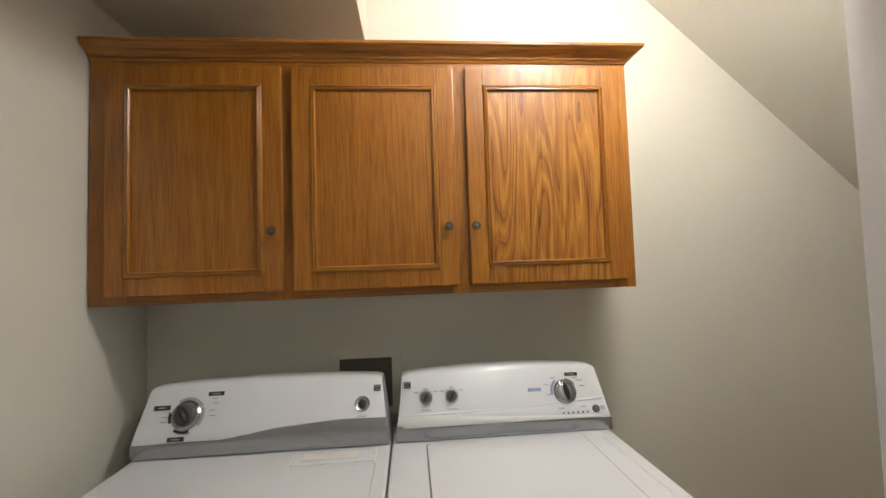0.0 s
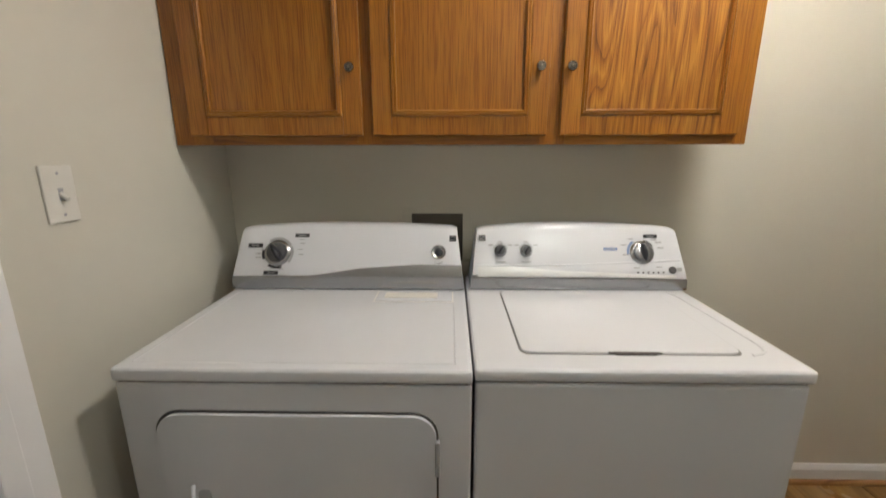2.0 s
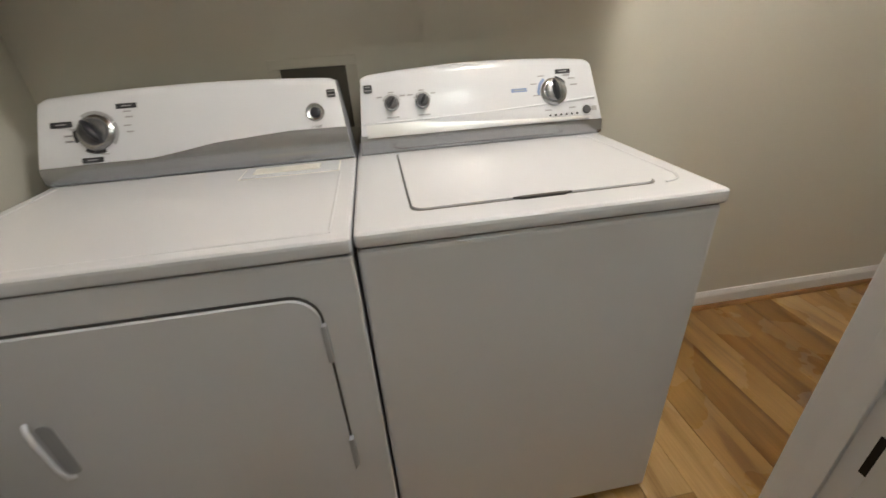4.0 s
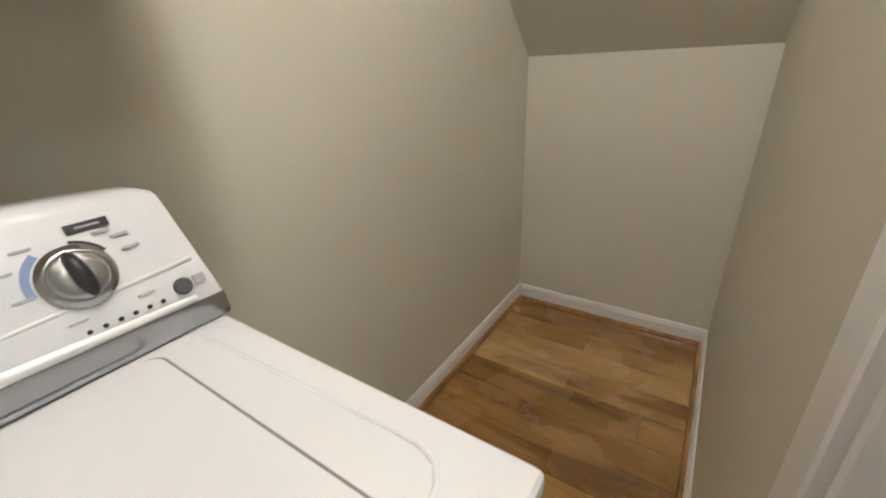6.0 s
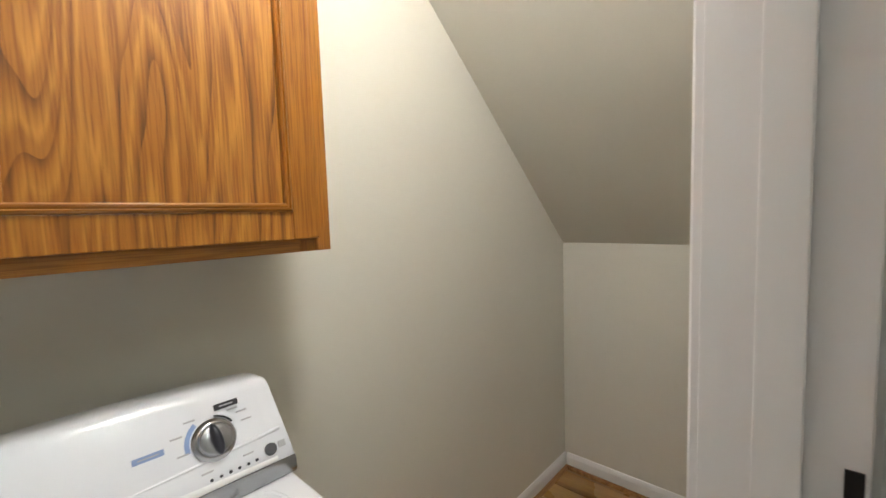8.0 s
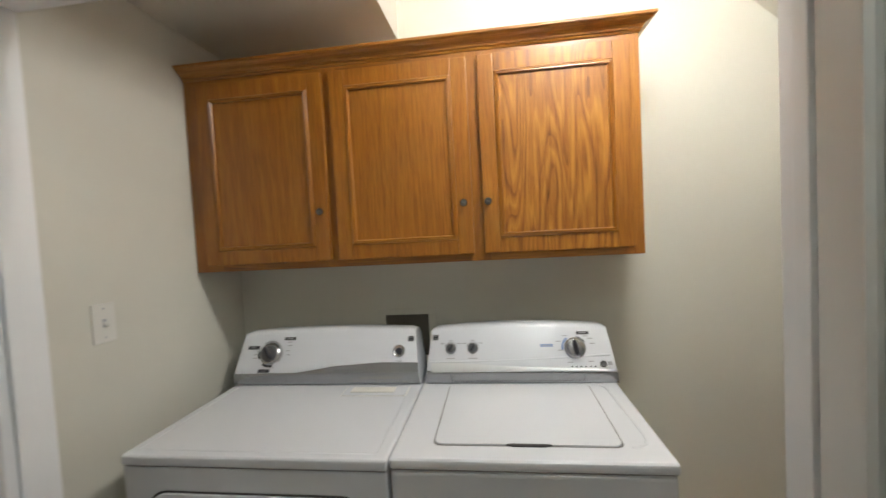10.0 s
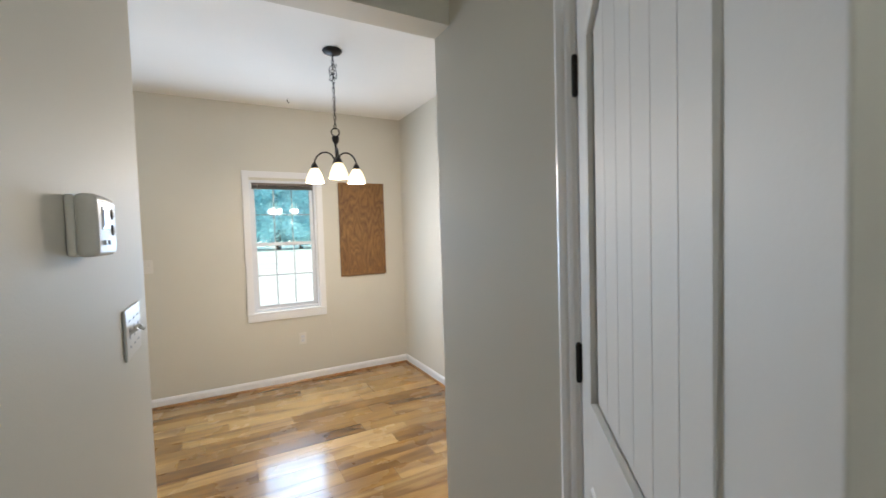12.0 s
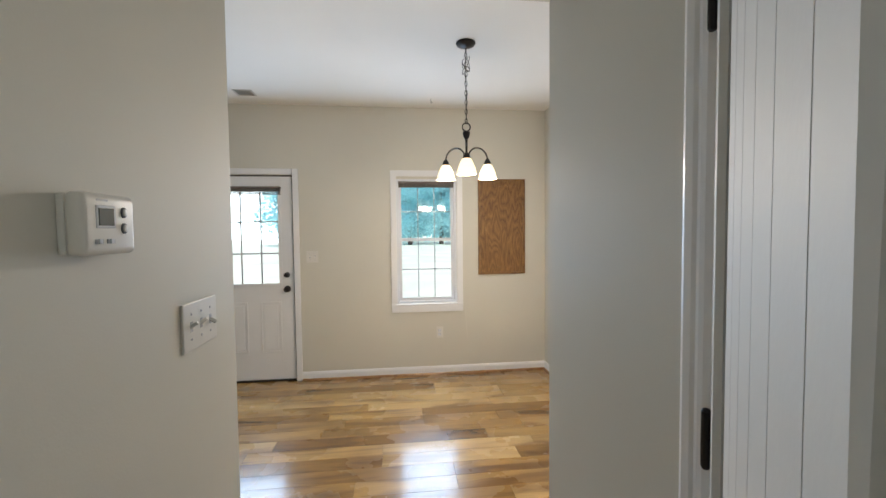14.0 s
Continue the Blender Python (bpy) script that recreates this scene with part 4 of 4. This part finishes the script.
def blind_stack(name, label, y0, y1, z0, z1, x):
    ob = thing(name, label, "window blind", (x, (y0 + y1) / 2, z1))
    w, h = (y1 - y0) / 2, z1 - z0
    part("head_rail", box((-0.016, -w, -0.020), (0.016, w, 0), 0.002), BLIND, ob)
    n = 6
    for k in range(n):
        z = -0.024 - (h - 0.030) * k / n
        part("slat", box((-0.018, -w + 0.004, z - 0.0022), (0.018, w - 0.004, z), 0.0006, seg=1), BLIND, ob)
    part("bottom_rail", box((-0.018, -w + 0.003, -h), (0.018, w - 0.003, -h + 0.007), 0.002), BLIND, ob)
    part("cord", tube([(0.02, -w + 0.05, -0.01), (0.022, -w + 0.05, -0.09)], 0.0012, 6), PLATE, ob)
    return ob


blind_stack("window_blind", "dark brown blind gathered at the window head", WY0 + 0.023, WY1 - 0.023, WZ1 - 0.082, WZ1 - 0.024, WEST - 0.026)

gd = thing("door_3", "white garden door with nine glass panes above two panels", "door", (WEST - 0.035, (GY0 + GY1) / 2, 0), kind="structure")
gof = Matrix.Translation((-WEST + 0.035, -(GY0 + GY1) / 2, 0))


def add_gd(name, bm, mat, parent=None, label="", smooth=False):
    bmesh.ops.transform(bm, matrix=gof, verts=bm.verts)
    return part(name, bm, mat, parent or gd, label, smooth)


DY0, DY1, DXA, DXB = GY0 + 0.014, GY1 - 0.010, WEST - 0.060, WEST - 0.016
QY0, QY1, QZ0, QZ1 = DY0 + 0.135, DY1 - 0.118, 0.965, 1.905
add_gd("stile", box((DXA, DY0, 0.018), (DXB, QY0, 2.036), 0.002), TRIM)
add_gd("stile", box((DXA, QY1, 0.018), (DXB, DY1, 2.036), 0.002), TRIM)
add_gd("bottom_panel", box((DXA, QY0, 0.018), (DXB, QY1, QZ0)), TRIM)
add_gd("top_rail", box((DXA, QY0, QZ1), (DXB, QY1, 2.036)), TRIM)
add_gd("lite_frame", outline_frame(QY0 - 0.012, QY1 + 0.012, QZ0 - 0.012, QZ1 + 0.012, 0.030, DXB - 0.001, DXB + 0.010, bevel=0.004), TRIM)
for k in range(3):
    for j in range(3):
        ya, yb = (QY0 + (QY1 - QY0) * q / 3 for q in (k, k + 1))
        za, zb = (QZ0 + (QZ1 - QZ0) * q / 3 for q in (j, j + 1))
        p = add_gd("pane", box((DXB - 0.024, ya + 0.001, za + 0.001), (DXB - 0.020, yb - 0.001, zb - 0.001)), GLASS)
        p.visible_shadow = False
for q in (1, 2):
    y = QY0 + (QY1 - QY0) * q / 3
    z = QZ0 + (QZ1 - QZ0) * q / 3
    add_gd("muntin", box((DXB - 0.018, y - 0.006, QZ0), (DXB - 0.012, y + 0.007, QZ1)), MUNTIN_BACKLIT)
    add_gd("muntin", box((DXB - 0.011, QY0, z - 0.006), (DXB - 0.006, QY1, z + 0.007)), MUNTIN_BACKLIT)
for y0, y1 in ((QY0, (QY0 + QY1) / 2 - 0.045), ((QY0 + QY1) / 2 + 0.075, QY1 - 0.005)):
    bm = outline_frame(y0, y1, 0.29, 0.80, 0.018, DXB - 0.001, DXB + 0.007, bevel=0.004)
    box((DXB - 0.001, y0 + 0.035, 0.325), (DXB + 0.005, y1 - 0.035, 0.765), 0.004, bm)
    add_gd("raised_panel", bm, TRIM)
for z, r in ((1.065, 0.027), (0.924, 0.033)):
    m = Matrix.Translation((DXB, DY1 - 0.062, z)) @ pose(0, 0, 0, 0, 90)
    add_gd("door_knob" if r > 0.03 else "deadbolt", lathe([(r, 0), (r, 0.005), (r * 0.45, 0.012), (r * 0.45, 0.024), (r * 0.85, 0.034), (r * 0.8, 0.05), (0.004, 0.056)], m, 22),
           BRONZE, None, "dark bronze hardware", True)
# dark filler put in for the shade along the door's side and top
bm = box((DXA - 0.004, DY1 + 0.0005, 0.018), (DXB - 0.010, GY1 - 0.0005, 2.0365))
box((DXA - 0.004, DY0, 2.037), (DXB - 0.010, GY1 - 0.0005, GZ1 - 0.0005), 0, bm)
add_gd("gap_shade_strip", bm, GAP, None, "dark filler for the shade in the door gap")
add_gd("threshold", box((WEST - 0.13, GY0, 0.0), (WEST + 0.002, GY1, 0.017), 0.003), BRONZE)
bm = box((WEST - 0.001, GY1 + 0.004, 0), (WEST + 0.017, GY1 + 0.060, GZ1 + 0.060), 0.004)
box((WEST - 0.001, GY0 - 0.060, 0), (WEST + 0.017, GY0 - 0.004, GZ1 + 0.060), 0.004, bm)
box((WEST - 0.001, GY0 - 0.004, GZ1 + 0.004), (WEST + 0.017, GY1 + 0.004, GZ1 + 0.060), 0.004, bm)
structure("garden_door_trim", bm, TRIM, "white casing round the garden door", "trim")
blind_stack("door_blind", "dark brown blind gathered at the door glass", QY0 - 0.02, QY1 + 0.02, 1.858, 1.935, DXB + 0.028)

panel = thing("oak_wall_panel", "oak cover panel with raised frame hung beside the window", "wall panel", (WEST, 0.289, 1.03))
PW, PH = 0.249, 0.985
part("back_board", box((0.001, -PW + 0.01, 0.01), (0.016, PW - 0.01, PH - 0.01)), OAK_DARK, panel)
for y0, y1 in ((-PW, -PW + 0.022), (PW - 0.022, PW)):
    part("frame_bar", box((0.0005, y0, 0), (0.024, y1, PH), 0.004), OAK_DARK, panel)
for z0, z1 in ((0, 0.022), (PH - 0.022, PH)):
    part("frame_bar", box((0.0005, -PW + 0.022, z0), (0.0236, PW - 0.022, z1), 0.004), OAK_DARK, panel)
for y in (-PW + 0.070, PW - 0.070):
    part("inner_bead", tube([(0.016, y, 0.075), (0.016, y, PH - 0.075)], 0.0035, 6), OAK_DARK, panel)
for z in (0.075, PH - 0.075):
    part("inner_bead", tube([(0.016, -PW + 0.070, z), (0.016, PW - 0.070, z)], 0.0035, 6), OAK_DARK, panel)

outl = thing("wall_outlet", "almond duplex outlet low on the dining wall", "outlet")
outl.matrix_world = pose(WEST + 0.0005, -0.371, 0.435, 0, 0, 90)
part("plate", box((-0.035, -0.006, -0.0575), (0.035, 0, 0.0575), 0.003), PLATE, outl)
for z in (-0.020, 0.020):
    soc = part("socket", box((-0.017, -0.0075, z - 0.014), (0.017, -0.005, z + 0.014), 0.003), PLASTIC, outl)
    for x in (-0.006, 0.006):
        part("slot", box((x - 0.001, -0.0079, z - 0.003), (x + 0.001, -0.007, z + 0.006)), DARK, soc)
toggle_plate("light_switch", "almond double toggle switch beside the garden door", 2, pose(WEST + 0.0005, -1.636, 1.24, 0, 0, 90), (True, False))
cord = thing("antenna_cord", "thin pale cord hanging under the window sill", "cord", (WEST + 0.004, -0.10, 0.36))
part("strand", tube([(0, 0.0, 0.30), (0.003, 0.004, 0.22), (0.004, 0.012, 0.12), (0.002, 0.022, 0.04), (0.0, 0.025, 0.0)], 0.0015, 6), PLATE, cord)

vent = thing("ceiling_vent", "white louvred vent in the dining ceiling", "vent", (-3.23, -2.12, HIGH))
for lo, hi in (((-0.165, -0.085, -0.007), (-0.145, 0.085, 0)), ((0.145, -0.085, -0.007), (0.165, 0.085, 0)),
               ((-0.145, -0.085, -0.007), (0.145, -0.068, 0)), ((-0.145, 0.068, -0.007), (0.145, 0.085, 0))):
    part("frame", box(lo, hi, 0.001), VENT, vent)
# dark sheet in place of a shaded duct above the louvres
part("duct_shade", box((-0.145, -0.068, -0.0015), (0.145, 0.068, -0.0005)), DARK, vent)
for k in range(12):
    x = -0.136 + 0.0235 * k
    part("slat", sweep_profile([(0, -0.0005), (0.010, -0.0075), (0.011, -0.0065), (0.001, 0.0)], (x, -0.067, -0.001), (x, 0.067, -0.001), (1, 0, 0), (0, 0, 1)), VENT, vent)
vent.scale = (0.46, 0.97, 1.0)
hook = thing("ceiling_hook", "small dark hook screwed into the ceiling", "hook", (-3.27, -0.46, HIGH))
part("shank", tube([(0, 0, 0), (0, 0, -0.028), (0, 0.006, -0.040), (0, 0.014, -0.040), (0, 0.017, -0.030)], 0.0022, 8), BRONZE, hook, "", True)

# chandelier
LAMP = Vector((-2.12, -0.321, 0))
chand = thing("chandelier", "dark bronze three-arm chandelier with lit frosted glass shades", "chandelier", (LAMP.x, LAMP.y, HIGH))
part("canopy", lathe([(0.064, 0), (0.066, -0.006), (0.058, -0.018), (0.030, -0.028), (0.010, -0.034)], None, 32), BRONZE, chand, "", True)
z = -0.034
turn = 0
while z > -0.530:
    a = Matrix.Rotation(radians(90 * turn), 3, 'Z')
    loop = [a @ Vector((0.0085 * math.cos(t), 0, 0.019 * math.sin(t))) + Vector((0, 0, z - 0.017)) for t in (2 * math.pi * k / 12 for k in range(12))]
    part("chain_link", tube(loop, 0.0024, 6, closed=True), BRONZE, chand)
    z -= 0.031
    turn += 1
coil = [(0.024 * math.cos(t) + 0.003 * math.sin(3 * t), 0.026 * math.sin(t * 0.98), -0.12 - 0.0016 * k + 0.03 * math.sin(t * 1.3)) for k, t in ((k, 2 * math.pi * k / 14) for k in range(44))]
part("wire_coil", tube(coil, 0.0020, 6), BRONZE, chand)
part("wire", tube([(0.004, 0.004, -0.03), (0.007, -0.006, -0.20), (-0.006, 0.006, -0.36), (0.004, 0, -0.53)], 0.0020, 6), BRONZE, chand)
part("ring", tube([(0, 0.027 * math.cos(t), -0.555 + 0.027 * math.sin(t)) for t in (2 * math.pi * k / 20 for k in range(20))], 0.0045, 8, closed=True), BRONZE, chand, "", True)
part("stem", lathe([(0.006, -0.580), (0.022, -0.586), (0.026, -0.596), (0.020, -0.618), (0.008, -0.640), (0.007, -0.72), (0.012, -0.735),
                    (0.024, -0.752), (0.027, -0.765), (0.016, -0.785), (0.004, -0.800)], None, 24), BRONZE, chand, "", True)
for k, ang in enumerate((-9.8, 110.2, 230.2)):
    d = Vector((math.cos(radians(ang)), math.sin(radians(ang)), 0))
    arm = []
    for q in range(15):
        t = math.pi * q / 14
        arm.append(d * (0.016 + 0.1505 * (1 - math.cos(t)) / 2 + 0.0) + Vector((0, 0, -0.752 + 0.072 * math.sin(t) - 0.012 * q / 14)))
    a = part("arm", tube(arm, 0.0058, 10), BRONZE, chand, "", True)
    foot = arm[-1]
    m = Matrix.Translation(foot)
    part("socket_cup", lathe([(0.006, 0.012), (0.014, 0.004), (0.022, -0.012), (0.026, -0.032), (0.022, -0.036)], m, 24), BRONZE, a, "", True)
    part("shade", lathe([(0.022, -0.026), (0.030, -0.036), (0.044, -0.062), (0.055, -0.092), (0.063, -0.128), (0.060, -0.128), (0.052, -0.092),
                         (0.041, -0.062), (0.027, -0.038), (0.018, -0.032)], m, 32, cap=False), SHADE, a, "lit frosted glass shade", True)
    b = bulb("chandelier_bulb", (0, 0, 0), 21, WARM, 0.06)
    b.location = (LAMP.x + foot.x, LAMP.y + foot.y, HIGH + foot.z - 0.140)

# ---- outside ----
bm = box((-400, -400, -0.55), (400, 400, -0.35))
structure("ground", bm, PAVE, "pale sunlit ground outside", "ground")
structure("backdrop", box((-131, -140, -0.35), (-130, 140, 60)), HAZE, "pale bright sky beyond the trees", "sky")


def tree(x, y, h, seed):
    rnd = random.Random(seed)
    ob = thing("tree", "leafy green tree beyond the pale yard", "tree", (x, y, -0.36), "trees behind the house")
    pts = [(0, 0, 0), (0.05, 0.04, h * 0.25), (-0.04, 0.06, h * 0.5), (0.02, -0.02, h * 0.8)]
    bm = tube(pts, [0.34, 0.27, 0.19, 0.08], 10)
    for k in range(9):
        a, z = rnd.uniform(0, 6.28), h * rnd.uniform(0.18, 0.7)
        r = h * rnd.uniform(0.2, 0.34)
        tube([(0, 0, z), (r * 0.5 * math.cos(a), r * 0.5 * math.sin(a), z + r * 0.25), (r * math.cos(a), r * math.sin(a), z + r * 0.3)], [0.07, 0.045, 0.015], 6, bm)
    part("trunk", bm, BARK, ob, "", True)
    verts, faces = [], []
    clumps = [(rnd.gauss(0, h * 0.19), rnd.gauss(0, h * 0.19), h * rnd.uniform(0.12, 0.98), h * rnd.uniform(0.07, 0.15)) for _ in range(70)]
    for cx, cy, cz, cr in clumps:
        for _ in range(170):
            p = Vector((rnd.gauss(0, 1), rnd.gauss(0, 1), rnd.gauss(0, 0.8))) * (cr * 0.6) + Vector((cx, cy, cz))
            s = rnd.uniform(0.14, 0.30)
            u = Vector((rnd.uniform(-1, 1), rnd.uniform(-1, 1), rnd.uniform(-0.6, 0.6))).normalized()
            v = u.orthogonal().normalized()
            i = len(verts)
            verts += [p - u * s, p + v * s * 0.5, p + u * s, p - v * s * 0.5]
            faces.append((i, i + 1, i + 2, i + 3))
    me = bpy.data.meshes.new("crown")
    me.from_pydata([tuple(q) for q in verts], [], faces)
    me.materials.append(LEAF)
    crown = new("crown", me)
    crown.parent = ob


rng = random.Random(5)
for k in range(14):
    tree(-60 + rng.uniform(-3, 3), -15.2 + 3.4 * k + rng.uniform(-0.8, 0.8), rng.uniform(12, 16), 20 + k)
for k in range(9):
    tree(-69 + rng.uniform(-2, 2), -14 + 5.2 * k, rng.uniform(16, 20), 40 + k)

# ---- floor planks ----
bm = box((WEST - 0.14, SOUTH - 0.12, -0.30), (HALL_E + 0.12, BACK + 0.12, -0.012))
floor = structure("floor", bm, SUBFLOOR, "hickory plank floor in mixed blond and brown boards", "floor")
rng = random.Random(11)
PITCH = 0.138
blank = {}


def plank_mesh(length):
    key = round(length, 3)
    if key not in blank:
        me = bpy.data.meshes.new("plank")
        b = box((-PITCH / 2 + 0.0005, -key / 2 + 0.0005, -0.0118), (PITCH / 2 - 0.0005, key / 2 - 0.0005, 0), 0)
        top = [e for e in b.edges if all(v.co.z > -0.001 for v in e.verts)]
        bmesh.ops.bevel(b, geom=top, offset=0.0007, segments=1, affect='EDGES')
        b.to_mesh(me)
        b.free()
        me.materials.append(PLANK)
        blank[key] = me
    return blank[key]


def lay(x0, x1, y0, y1, lengths, starts):
    """Boards along y over a rectangle of floor."""
    x = x0 + PITCH / 2
    while x < x1:
        y = y0
        first = True
        while y < y1 - 0.02:
            n = rng.choice(lengths)
            if first:
                n = rng.choice(starts)
                first = False
            if y + n > y1 - 0.25:
                n = y1 - y
            ob = new("plank", plank_mesh(n))
            ob.parent = floor
            ob.location = (x, y + n / 2, 0)
            y += n
        x += PITCH


lay(WEST - 0.02, MOUTH + 0.07, SOUTH - 0.01, NORTH + 0.01, (0.6, 0.75, 0.9, 1.05, 1.2, 1.35, 1.5), (0.3, 0.45, 0.6, 0.75, 0.9, 1.05, 1.2))
lay(MOUTH + 0.07 + 0.068, HALL_E, HALL_S - 0.02, BACK + 0.01, (1.2, 1.35, 1.5, 1.65), (0.75, 0.9, 1.05, 1.2, 1.5))
